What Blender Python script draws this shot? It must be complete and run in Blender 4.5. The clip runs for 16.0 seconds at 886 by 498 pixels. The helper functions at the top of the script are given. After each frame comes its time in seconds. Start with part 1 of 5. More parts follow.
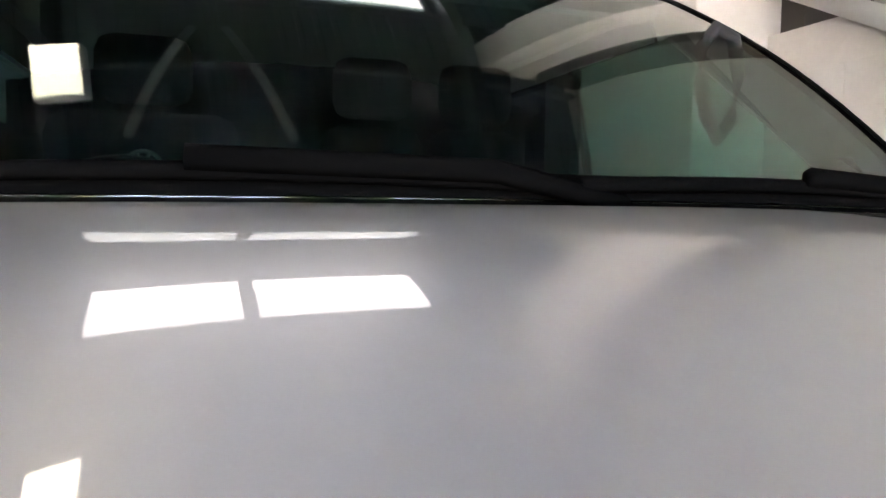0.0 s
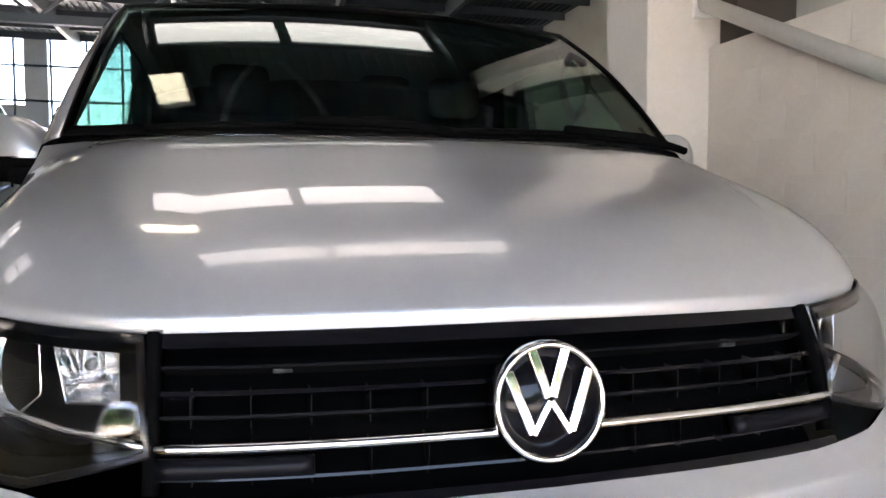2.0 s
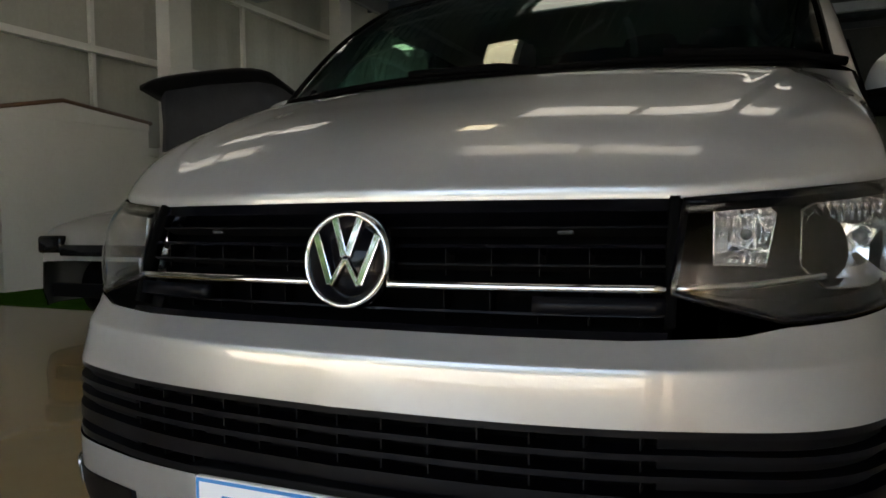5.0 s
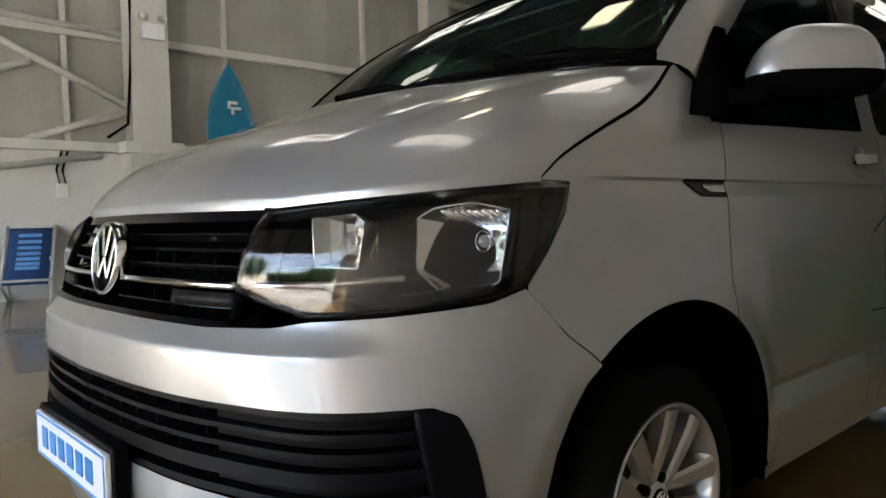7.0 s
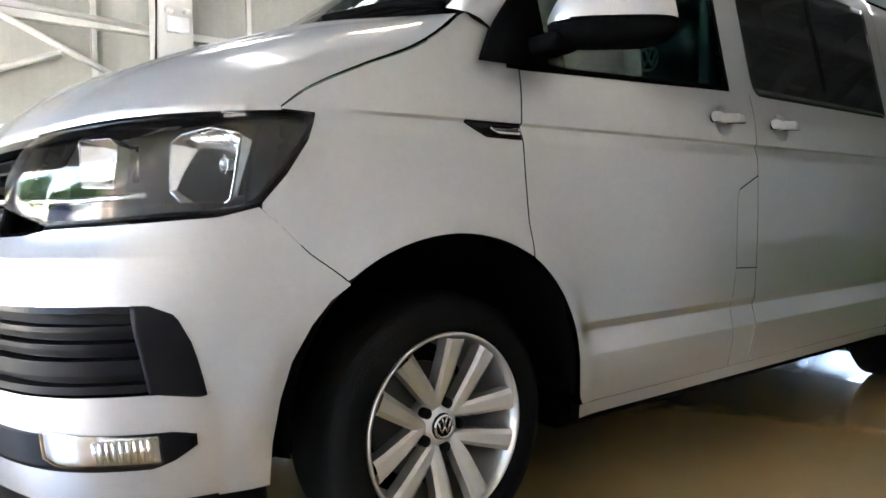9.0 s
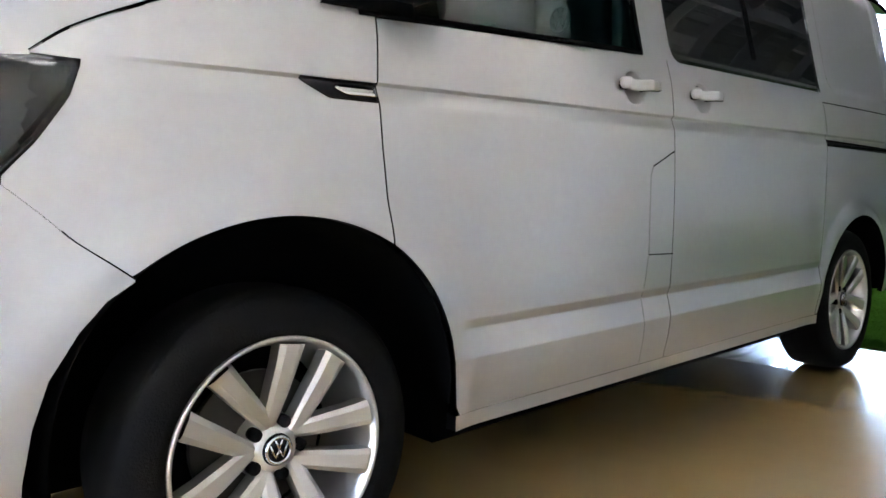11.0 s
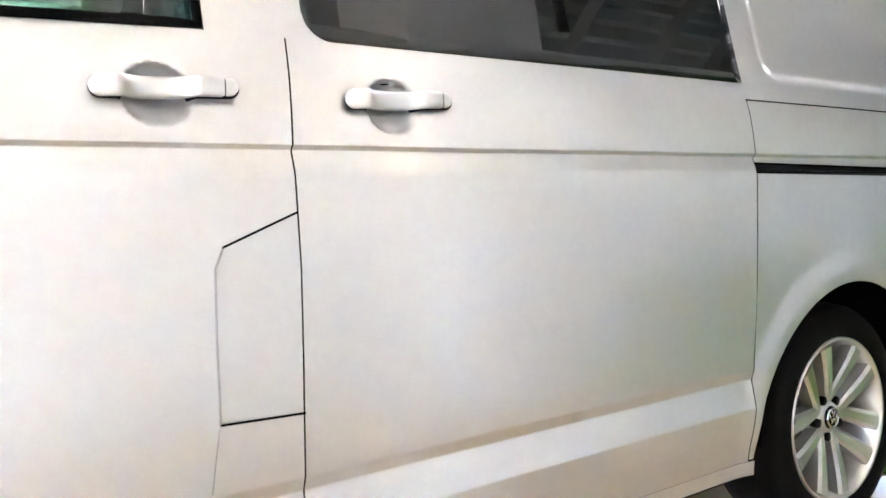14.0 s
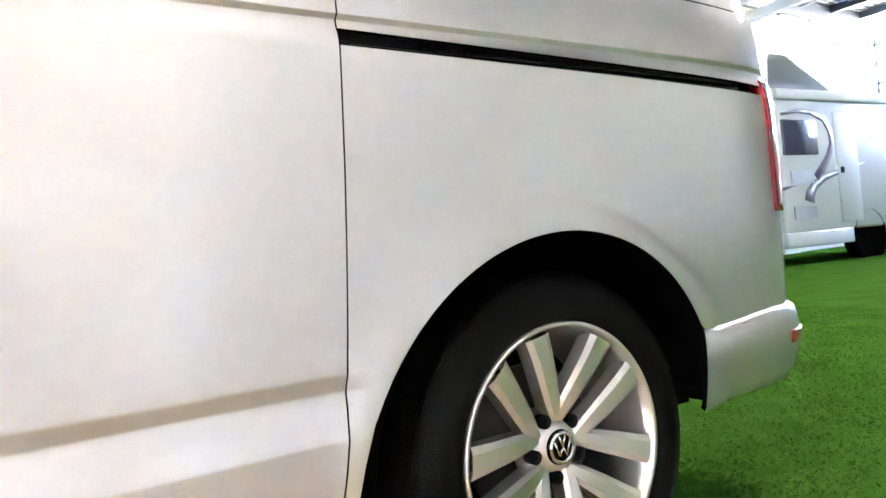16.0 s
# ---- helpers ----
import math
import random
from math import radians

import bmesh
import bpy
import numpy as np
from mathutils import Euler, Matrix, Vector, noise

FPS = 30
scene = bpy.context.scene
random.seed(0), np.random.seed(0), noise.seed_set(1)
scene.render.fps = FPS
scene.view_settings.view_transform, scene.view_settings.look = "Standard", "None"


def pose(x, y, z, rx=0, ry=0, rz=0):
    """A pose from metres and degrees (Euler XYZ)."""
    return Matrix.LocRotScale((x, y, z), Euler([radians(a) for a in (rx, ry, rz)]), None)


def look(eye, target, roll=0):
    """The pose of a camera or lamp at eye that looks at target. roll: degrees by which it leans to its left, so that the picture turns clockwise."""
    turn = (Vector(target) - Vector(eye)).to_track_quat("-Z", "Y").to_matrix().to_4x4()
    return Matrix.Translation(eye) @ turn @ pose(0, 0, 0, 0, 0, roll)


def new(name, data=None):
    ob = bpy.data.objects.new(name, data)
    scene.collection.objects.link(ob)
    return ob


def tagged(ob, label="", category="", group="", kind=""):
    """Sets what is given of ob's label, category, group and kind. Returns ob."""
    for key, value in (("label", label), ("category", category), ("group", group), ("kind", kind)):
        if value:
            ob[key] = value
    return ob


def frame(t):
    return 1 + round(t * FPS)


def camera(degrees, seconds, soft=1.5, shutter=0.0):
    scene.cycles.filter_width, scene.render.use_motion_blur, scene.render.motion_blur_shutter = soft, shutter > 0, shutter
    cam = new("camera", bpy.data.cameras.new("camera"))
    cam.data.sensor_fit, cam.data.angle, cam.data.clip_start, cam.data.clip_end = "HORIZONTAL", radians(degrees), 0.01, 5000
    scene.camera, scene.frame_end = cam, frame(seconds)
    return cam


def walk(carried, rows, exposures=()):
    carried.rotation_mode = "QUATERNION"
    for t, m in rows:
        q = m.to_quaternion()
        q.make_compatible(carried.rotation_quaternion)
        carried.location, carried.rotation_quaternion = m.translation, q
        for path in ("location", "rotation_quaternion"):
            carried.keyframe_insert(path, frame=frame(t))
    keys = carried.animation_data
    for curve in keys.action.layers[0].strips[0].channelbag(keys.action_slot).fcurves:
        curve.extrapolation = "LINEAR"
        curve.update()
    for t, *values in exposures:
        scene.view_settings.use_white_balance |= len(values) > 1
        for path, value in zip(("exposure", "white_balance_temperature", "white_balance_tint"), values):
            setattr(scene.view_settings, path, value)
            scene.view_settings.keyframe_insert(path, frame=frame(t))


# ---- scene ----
# Camera and its walk
cam = camera(62.9, 16.0, soft=1.6)
EXPO = [(0, 5.1, 7100, 20), (1.5, 4.7, 7150, 20), (2.0, 4.5, 7250, 20), (2.5, 3.95, 7700, 16), (3.5, 3.25, 8150, 13), (4.2, 3.1, 8200, 10), (6.3, 3.6, 7600, 12),
        (7.5, 4.3, 7500, 14), (8.0, 4.65, 7350, 14), (8.7, 5.35, 6950, 14), (10.8, 6.0, 6500, 16), (11.5, 6.4, 6550, 16), (12.5, 6.95, 6750, 16), (14, 7.45, 6750, 18), (16, 7.75, 6800, 20)]
PATH = [
    (0, (-0.272, 0.155, 1.402), (0.352, 2.052, 1.266), 0.8),
    (0.5, (-0.326, -0.143, 1.409), (0.274, 1.761, 1.288), 0.3),
    (1, (-0.341, -0.444, 1.364), (0.241, 1.466, 1.245), -0.3),
    (1.5, (-0.426, -0.706, 1.303), (0.149, 1.206, 1.181), 0.0),
    (2, (-0.418, -0.962, 1.224), (0.113, 0.962, 1.109), 0.0),
    (2.5, (-0.313, -1.177, 1.153), (0.056, 0.785, 1.035), -0.3),
    (3, (-0.192, -1.259, 1.074), (-0.028, 0.730, 0.936), -0.3),
    (3.5, (-0.040, -1.218, 1.030), (0.101, 0.772, 0.887), -0.5),
    (4, (0.123, -1.143, 1.031), (-0.028, 0.846, 0.885), -0.7),
    (4.2, (0.199, -1.141, 1.031), (-0.093, 0.832, 0.890), -0.7),
    (6.3, (1.491, -0.879, 1.032), (0.159, 0.61, 0.947), -1.1),
    (6.5, (1.577, -0.804, 1.026), (0.195, 0.639, 0.935), -1.3),
    (7, (1.79, -0.587, 1.027), (0.317, 0.764, 0.937), -1.4),
    (7.5, (2.006, -0.408, 1.012), (0.509, 0.915, 0.923), -1.4),
    (8, (2.198, -0.304, 0.992), (0.632, 0.937, 0.91), -1.1),
    (8.5, (2.282, -0.229, 0.932), (0.712, 1.007, 0.843), -1.0),
    (8.7, (2.297, -0.208, 0.885), (0.728, 1.028, 0.796), -0.9),
    (10.8, (2.237, 0.094, 0.828), (0.71, 1.379, 0.687), -0.7),
    (11, (2.212, 0.209, 0.859), (0.717, 1.529, 0.711), -0.6),
    (11.5, (2.174, 0.504, 0.898), (0.724, 1.874, 0.753), -0.8),
    (12, (2.163, 0.767, 0.928), (0.684, 2.108, 0.828), -2.0),
    (12.5, (2.158, 1.009, 0.95), (0.604, 2.263, 0.839), -1.7),
    (13, (2.114, 1.292, 0.966), (0.544, 2.526, 0.854), -1.8),
    (13.5, (2.082, 1.578, 0.964), (0.507, 2.806, 0.868), -2.4),
    (14, (2.079, 1.876, 0.962), (0.388, 2.943, 0.893), -2.7),
    (14.5, (2.035, 2.207, 0.914), (0.341, 3.269, 0.865), -3.2),
    (15, (1.984, 2.503, 0.895), (0.314, 3.603, 0.862), -4.4),
    (15.5, (1.987, 2.793, 0.798), (0.312, 3.886, 0.793), -4.9),
    (16, (1.939, 3.039, 0.713), (0.267, 4.137, 0.743), -5.3),
]
walk(cam, [(t, look(eye, target, roll)) for t, eye, target, roll in PATH],
     exposures=EXPO)

# World: daylight outside
world = bpy.data.worlds.new("daylight")
scene.world = world
world.use_nodes = True
wn = world.node_tree.nodes
sky = wn.new("ShaderNodeTexSky")
sky.sky_type, sky.sun_disc = "NISHITA", False
sky.sun_elevation, sky.sun_rotation = radians(51.2), radians(-106.7)
world.node_tree.links.new(sky.outputs[0], wn["Background"].inputs[0])
wn["Background"].inputs[1].default_value = 0.15
sun = new("sun", bpy.data.lights.new("sun", "SUN"))
sun.data.energy, sun.data.angle, sun.data.color = 5.0, radians(0.5), (1.0, 0.95, 0.88)
sun.matrix_world = look((-20, -6, 26), (0, 0, 0))


WINDOW_POWER = 1.6


def opening_lamp(name, eye, target, w, h, power, colour):
    """The sky's light in an opening."""
    lamp = new(name, bpy.data.lights.new(name, "AREA"))
    lamp.data.shape, lamp.data.size, lamp.data.size_y = "RECTANGLE", w, h
    lamp.data.energy, lamp.data.color = power, colour
    lamp.matrix_world = look(eye, target)
    return lamp


# ---------------------------------------------------------------- materials
def material(name, colour=(0.5, 0.5, 0.5), rough=0.5, metal=0.0, coat=0.0, spec=0.5, emit=None, power=0.0):
    m = bpy.data.materials.new(name)
    m.use_nodes = True
    b = m.node_tree.nodes["Principled BSDF"]
    b.inputs["Base Color"].default_value = (*colour, 1)
    b.inputs["Roughness"].default_value = rough
    b.inputs["Metallic"].default_value = metal
    b.inputs["Coat Weight"].default_value = coat
    b.inputs["Coat Roughness"].default_value = 0.02
    b.inputs["Specular IOR Level"].default_value = spec
    if emit:
        b.inputs["Emission Color"].default_value = (*emit, 1)
        b.inputs["Emission Strength"].default_value = power
    return m


def vary(m, dark, light, scale, detail=4.0, bump=0.0, bump_scale=None, rough=None, coords="Object"):
    """Two-scale colour variation and fine relief on a material."""
    nt = m.node_tree
    n, l = nt.nodes, nt.links
    b = n["Principled BSDF"]
    tc = n.new("ShaderNodeTexCoord")
    a = n.new("ShaderNodeTexNoise")
    a.inputs["Scale"].default_value, a.inputs["Detail"].default_value = scale, detail
    c = n.new("ShaderNodeTexNoise")
    c.inputs["Scale"].default_value, c.inputs["Detail"].default_value = scale * 14, 3.0
    l.new(tc.outputs[coords], a.inputs["Vector"])
    l.new(tc.outputs[coords], c.inputs["Vector"])
    mix = n.new("ShaderNodeMix")
    mix.data_type = "FLOAT"
    mix.inputs[0].default_value = 0.35
    l.new(a.outputs["Fac"], mix.inputs[2])
    l.new(c.outputs["Fac"], mix.inputs[3])
    ramp = n.new("ShaderNodeValToRGB")
    ramp.color_ramp.elements[0].position, ramp.color_ramp.elements[1].position = 0.3, 0.7
    ramp.color_ramp.elements[0].color, ramp.color_ramp.elements[1].color = (*dark, 1), (*light, 1)
    l.new(mix.outputs[0], ramp.inputs[0])
    l.new(ramp.outputs[0], b.inputs["Base Color"])
    if rough:
        rr = n.new("ShaderNodeMapRange")
        rr.inputs["To Min"].default_value, rr.inputs["To Max"].default_value = rough
        l.new(a.outputs["Fac"], rr.inputs["Value"])
        l.new(rr.outputs[0], b.inputs["Roughness"])
    if bump:
        bn = n.new("ShaderNodeTexNoise")
        bn.inputs["Scale"].default_value, bn.inputs["Detail"].default_value = bump_scale or scale * 20, 4.0
        l.new(tc.outputs[coords], bn.inputs["Vector"])
        bu = n.new("ShaderNodeBump")
        bu.inputs["Strength"].default_value, bu.inputs["Distance"].default_value = bump, 0.01
        l.new(bn.outputs["Fac"], bu.inputs["Height"])
        l.new(bu.outputs[0], b.inputs["Normal"])
    return m


def clear(name, tint, base=0.045, rough=0.0, haze=0.0):
    """Thin clear sheet: see-through, with gloss that grows towards grazing views."""
    m = bpy.data.materials.new(name)
    m.use_nodes = True
    n, l = m.node_tree.nodes, m.node_tree.links
    n.remove(n["Principled BSDF"])
    tr, gl, lw, mx, pw, ma = (n.new(k) for k in ("ShaderNodeBsdfTransparent", "ShaderNodeBsdfGlossy", "ShaderNodeLayerWeight", "ShaderNodeMixShader", "ShaderNodeMath", "ShaderNodeMath"))
    tr.inputs[0].default_value = (*tint, 1)
    gl.inputs["Roughness"].default_value = rough
    pw.operation, ma.operation = "POWER", "MULTIPLY_ADD"
    pw.inputs[1].default_value = 5.0
    ma.inputs[1].default_value, ma.inputs[2].default_value = 0.9, base
    l.new(lw.outputs["Facing"], pw.inputs[0])
    l.new(pw.outputs[0], ma.inputs[0])
    l.new(ma.outputs[0], mx.inputs[0])
    if haze:
        # grey diffuse added: the pane's pale reflection is put into its colour
        df, hz = n.new("ShaderNodeBsdfDiffuse"), n.new("ShaderNodeMixShader")
        df.inputs[0].default_value = (0.20, 0.21, 0.205, 1)
        hz.inputs[0].default_value = haze
        l.new(tr.outputs[0], hz.inputs[1])
        l.new(df.outputs[0], hz.inputs[2])
        l.new(hz.outputs[0], mx.inputs[1])
    else:
        l.new(tr.outputs[0], mx.inputs[1])
    l.new(gl.outputs[0], mx.inputs[2])
    l.new(mx.outputs[0], n["Material Output"].inputs[0])
    return m


PAINT = vary(material("silver_paint", (0.37, 0.37, 0.368), 0.36, 0.6, 1.0), (0.36, 0.36, 0.358), (0.38, 0.38, 0.378), 40)
PAINT.node_tree.nodes["Principled BSDF"].inputs["Coat IOR"].default_value = 1.62
BLACK = vary(material("black_plastic", (0.002, 0.002, 0.0023), 0.6, spec=0.08), (0.0015, 0.0015, 0.0018), (0.003, 0.003, 0.0033), 30)
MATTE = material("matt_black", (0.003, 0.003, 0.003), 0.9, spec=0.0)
GLOSSBLACK = material("gloss_black", (0.003, 0.003, 0.004), 0.14, 0, 0.06, spec=0.12)
GREYPLAST = vary(material("grey_plastic", (0.007, 0.007, 0.009), 0.36, spec=0.1), (0.002, 0.002, 0.003), (0.004, 0.004, 0.0052), 30)
# near black: shade in panel gaps and recesses is put into this colour
DARK = material("shade_and_trim_black", (0.002, 0.002, 0.002), 1.0, spec=0.0)
CHROME = material("chrome", (0.60, 0.605, 0.61), 0.06, 1.0)
REFLECTOR = material("lamp_reflector", (0.70, 0.70, 0.70), 0.14, 1.0)
ALLOY = material("alloy", (0.50, 0.49, 0.47), 0.28, 0.8, 0.5)
RUBBER = vary(material("rubber", (0.0025, 0.0025, 0.0025), 0.75, spec=0.08), (0.0018, 0.0018, 0.0018), (0.004, 0.004, 0.0038), 12, bump=0.2)
GLASS = clear("window_glass", (0.50, 0.66, 0.62))
PRIVACY = clear("privacy_glass", (0.05, 0.06, 0.058), 0.03, haze=0.07)
SCREEN = clear("windscreen_glass", (0.58, 0.70, 0.66))
LENS = clear("lamp_lens", (0.95, 0.95, 0.95), 0.036)
FABRIC = vary(material("dark_fabric", (0.005, 0.005, 0.005), 0.95, spec=0.1), (0.003, 0.003, 0.003), (0.007, 0.007, 0.007), 40, bump=0.3)
TRIM = material("interior_trim", (0.015, 0.015, 0.015), 0.8)
RED = material("red_lens", (0.22, 0.004, 0.007), 0.12, 0, 0.4)
ORANGE = material("red_reflector", (0.24, 0.012, 0.006), 0.3, 0, 0.3)
WHITEPLAST = material("white_plate", (0.82, 0.83, 0.85), 0.3, 0, 0.4)
# mid grey that puts the shade of shallow grooves into colour
SEAM_M = material("seam_shade_grey", (0.22, 0.22, 0.22), 0.6)
BLUE = material("blue_print", (0.02, 0.22, 0.55), 0.4)
FLOOR_M = vary(material("resin_floor", (0.28, 0.185, 0.075), 0.25, 0, 0.35), (0.205, 0.132, 0.05), (0.24, 0.158, 0.064), 0.5, bump=0.02, bump_scale=60, rough=(0.20, 0.30))
GRASS_M = vary(material("turf", (0.05, 0.18, 0.03), 0.95, spec=0.0), (0.017, 0.052, 0.006), (0.030, 0.080, 0.012), 3, bump=0.5, bump_scale=140)
WALL_M = vary(material("white_wall_paint", (0.66, 0.65, 0.635), 0.6), (0.61, 0.60, 0.585), (0.70, 0.69, 0.675), 1.3, bump=0.15, bump_scale=70)
BLOCK_M = vary(material("painted_block", (0.46, 0.43, 0.39), 0.65), (0.55, 0.515, 0.475), (0.62, 0.585, 0.54), 2.0, bump=0.35, bump_scale=120)
STEEL_M = vary(material("white_steel_paint", (0.64, 0.64, 0.61), 0.4), (0.59, 0.59, 0.56), (0.68, 0.68, 0.65), 2.0)
CLAD_M = vary(material("cladding", (0.38, 0.38, 0.34), 0.55), (0.34, 0.34, 0.30), (0.42, 0.42, 0.38), 1.0)
ROOF_M = vary(material("roof_sheet", (0.04, 0.052, 0.068), 0.6), (0.028, 0.038, 0.05), (0.052, 0.066, 0.085), 1.0)
RAFTER_M = vary(material("rafter_steel", (0.05, 0.06, 0.072), 0.5), (0.04, 0.048, 0.06), (0.065, 0.075, 0.09), 2.0)
TRUSS_M = vary(material("truss_steel", (0.26, 0.29, 0.32), 0.5), (0.22, 0.25, 0.28), (0.30, 0.33, 0.36), 2.0)
ROOFLIGHT_M = material("rooflight_sheet", (0.8, 0.8, 0.78), 0.5, emit=(0.97, 0.99, 1.0), power=0.15)
HIGHBAY_M = material("lamp_diffuser", (0.8, 0.8, 0.75), 0.5, emit=(1.0, 0.93, 0.72), power=0.45)


# ---------------------------------------------------------------- builders
def steps(a, b, d):
    n = max(1, round(abs(b - a) / d))
    return [a + (b - a) * i / n for i in range(n + 1)]


def part(name, bm, mat, parent=None, label="", smooth=True, thick=0.0, bevel=0.0):
    """One mesh object out of a bmesh, under a thing or a part."""
    me = bpy.data.meshes.new(name)
    bmesh.ops.recalc_face_normals(bm, faces=bm.faces) if thick == 0 else None
    bm.to_mesh(me)
    bm.free()
    if smooth:
        me.shade_smooth()
    me.materials.append(mat)
    # painted panels get near-black rims, which put the gaps' shade into colour
    if thick and mat == PAINT:
        me.materials.append(DARK)
    ob = new(name, me)
    if parent:
        ob.parent = parent
    if label:
        tagged(ob, label)
    if thick:
        so = ob.modifiers.new("sheet", "SOLIDIFY")
        so.thickness, so.offset = thick, -1.0
        so.material_offset_rim = 1 if mat == PAINT else 0
        if mat == PAINT:
            es = ob.modifiers.new("edges", "EDGE_SPLIT")
            es.split_angle = radians(80)
    if bevel:
        be = ob.modifiers.new("edge", "BEVEL")
        be.width, be.segments, be.limit_method, be.angle_limit = bevel, 2, "ANGLE", radians(35)
    return ob


def thing(name, label, category, group="", at=(0, 0, 0), turn=0.0, kind=""):
    ob = new(name)
    ob.matrix_world = pose(*at, 0, 0, turn)
    return tagged(ob, label, category, group, kind)


def boxes(*spans):
    """A bmesh of boxes, each (x0, x1, y0, y1, z0, z1)."""
    bm = bmesh.new()
    for x0, x1, y0, y1, z0, z1 in spans:
        m = Matrix.LocRotScale(((x0 + x1) / 2, (y0 + y1) / 2, (z0 + z1) / 2), None, (abs(x1 - x0), abs(y1 - y0), abs(z1 - z0)))
        bmesh.ops.create_cube(bm, size=1, matrix=m)
    return bm


def bar(bm, a, b, r, r2=None, seg=10, square=False):
    """A round or square bar from a to b, added to bm."""
    a, b = Vector(a), Vector(b)
    q = (b - a).to_track_quat("Z", "X").to_matrix().to_4x4()
    m = Matrix.Translation((a + b) / 2) @ q
    if square:
        m = m @ pose(0, 0, 0, 0, 0, 45)
    bmesh.ops.create_cone(bm, cap_ends=True, segments=4 if square else seg, radius1=r, radius2=r if r2 is None else r2, depth=(b - a).length, matrix=m)
    return bm


def tube(points, r, seg=8, closed=False):
    """A bmesh of a round tube along points."""
    bm = bmesh.new()
    pts = [Vector(p) for p in points]
    rings = []
    for i, p in enumerate(pts):
        a = pts[i - 1] if (i or closed) else p
        b = pts[(i + 1) % len(pts)] if (i < len(pts) - 1 or closed) else p
        q = (b - a).to_track_quat("Z", "X")
        rings.append([bm.verts.new(p + q @ Vector((r * math.cos(2 * math.pi * k / seg), r * math.sin(2 * math.pi * k / seg), 0))) for k in range(seg)])
    for i in range(len(rings) if closed else len(rings) - 1):
        u, v = rings[i], rings[(i + 1) % len(rings)]
        for k in range(seg):
            bm.faces.new((u[k], u[(k + 1) % seg], v[(k + 1) % seg], v[k]))
    if not closed:
        bm.faces.new(rings[0])
        bm.faces.new(rings[-1])
    return bm


def sheet(rows):
    """A bmesh grid through rows of points; collapsed cells are dropped."""
    bm = bmesh.new()
    vs = [[bm.verts.new(p) for p in row] for row in rows]
    for a, b in zip(vs, vs[1:]):
        for i in range(len(a) - 1):
            bm.faces.new((a[i], a[i + 1], b[i + 1], b[i]))
    bmesh.ops.remove_doubles(bm, verts=bm.verts, dist=2e-4)
    bmesh.ops.dissolve_degenerate(bm, edges=bm.edges, dist=1e-5)
    return bm


def lathe(profile, seg=48, axis="x"):
    """A bmesh of revolution round the x axis; profile of (x, r)."""
    bm = bmesh.new()
    rings = []
    for k in range(seg):
        a = 2 * math.pi * k / seg
        rings.append([bm.verts.new((x, r * math.cos(a), r * math.sin(a))) for x, r in profile])
    for k in range(seg):
        a, b = rings[k], rings[(k + 1) % seg]
        for i in range(len(profile) - 1):
            bm.faces.new((a[i], b[i], b[i + 1], a[i + 1]))
    bmesh.ops.remove_doubles(bm, verts=bm.verts, dist=1e-4)
    return bm


def plate(outline, depth, place=None):
    """A bmesh slab from an outline in x, z, facing -y, of that depth."""
    bm = bmesh.new()
    f = bm.faces.new([bm.verts.new((x, 0, z)) for x, z in outline])
    e = bmesh.ops.extrude_face_region(bm, geom=[f])
    bmesh.ops.translate(bm, verts=[v for v in e["geom"] if isinstance(v, bmesh.types.BMVert)], vec=(0, depth, 0))
    if place:
        bmesh.ops.transform(bm, matrix=place, verts=bm.verts)
    return bm


def table(tab, v):
    """A smooth curve through a table of (v, value)."""
    if v <= tab[0][0]:
        return tab[0][1]
    if v >= tab[-1][0]:
        return tab[-1][1]
    i = next(k for k in range(len(tab) - 1) if tab[k + 1][0] >= v)
    a, b = tab[i], tab[i + 1]
    h = b[0] - a[0]
    u = (v - a[0]) / h
    p, n = tab[max(i - 1, 0)], tab[min(i + 2, len(tab) - 1)]
    m0 = (b[1] - p[1]) / (b[0] - p[0])
    m1 = (n[1] - a[1]) / (n[0] - a[0])
    return (2 * u**3 - 3 * u * u + 1) * a[1] + (u**3 - 2 * u * u + u) * h * m0 + (3 * u * u - 2 * u**3) * b[1] + (u**3 - u * u) * h * m1


def line(tab, v):
    return float(np.interp(v, [a for a, _ in tab], [b for _, b in tab]))


# ---------------------------------------------------------------- hall
X0, X1, Y0, Y1, RZ = -9.6, 2.85, -5.0, 26.0, 6.6
STRUCT = "structure"
tagged(part("floor", boxes((X0 - .3, 9, Y0 - .2, 4.53, -.2, 0)), FLOOR_M, smooth=False), "glossy tan resin floor", "floor", kind=STRUCT)
tagged(part("turf", boxes((X0 - .3, 9, 4.53, 30, -.2, .010)), GRASS_M, smooth=False), "green artificial turf", "turf", kind=STRUCT)
# short blades along the part of the turf that is passed closely
blades = bmesh.new()
rng = random.Random(3)
for _ in range(90000):
    x, y = rng.uniform(-2.6, 1.9), 4.55 + 4.6 * rng.random() ** 1.5
    h, a = rng.uniform(.006, .013), rng.uniform(0, 6.28)
    dx, dy = .0028 * math.cos(a), .0028 * math.sin(a)
    lx, ly = rng.uniform(-.022, .022), rng.uniform(-.022, .022)
    blades.faces.new([blades.verts.new(p) for p in ((x - dx, y - dy, .008), (x + dx, y + dy, .008), (x + lx, y + ly, .008 + h))])
tagged(part("turf_blades", blades, GRASS_M, smooth=False), "short green artificial grass blades", "grass", kind="stuff")

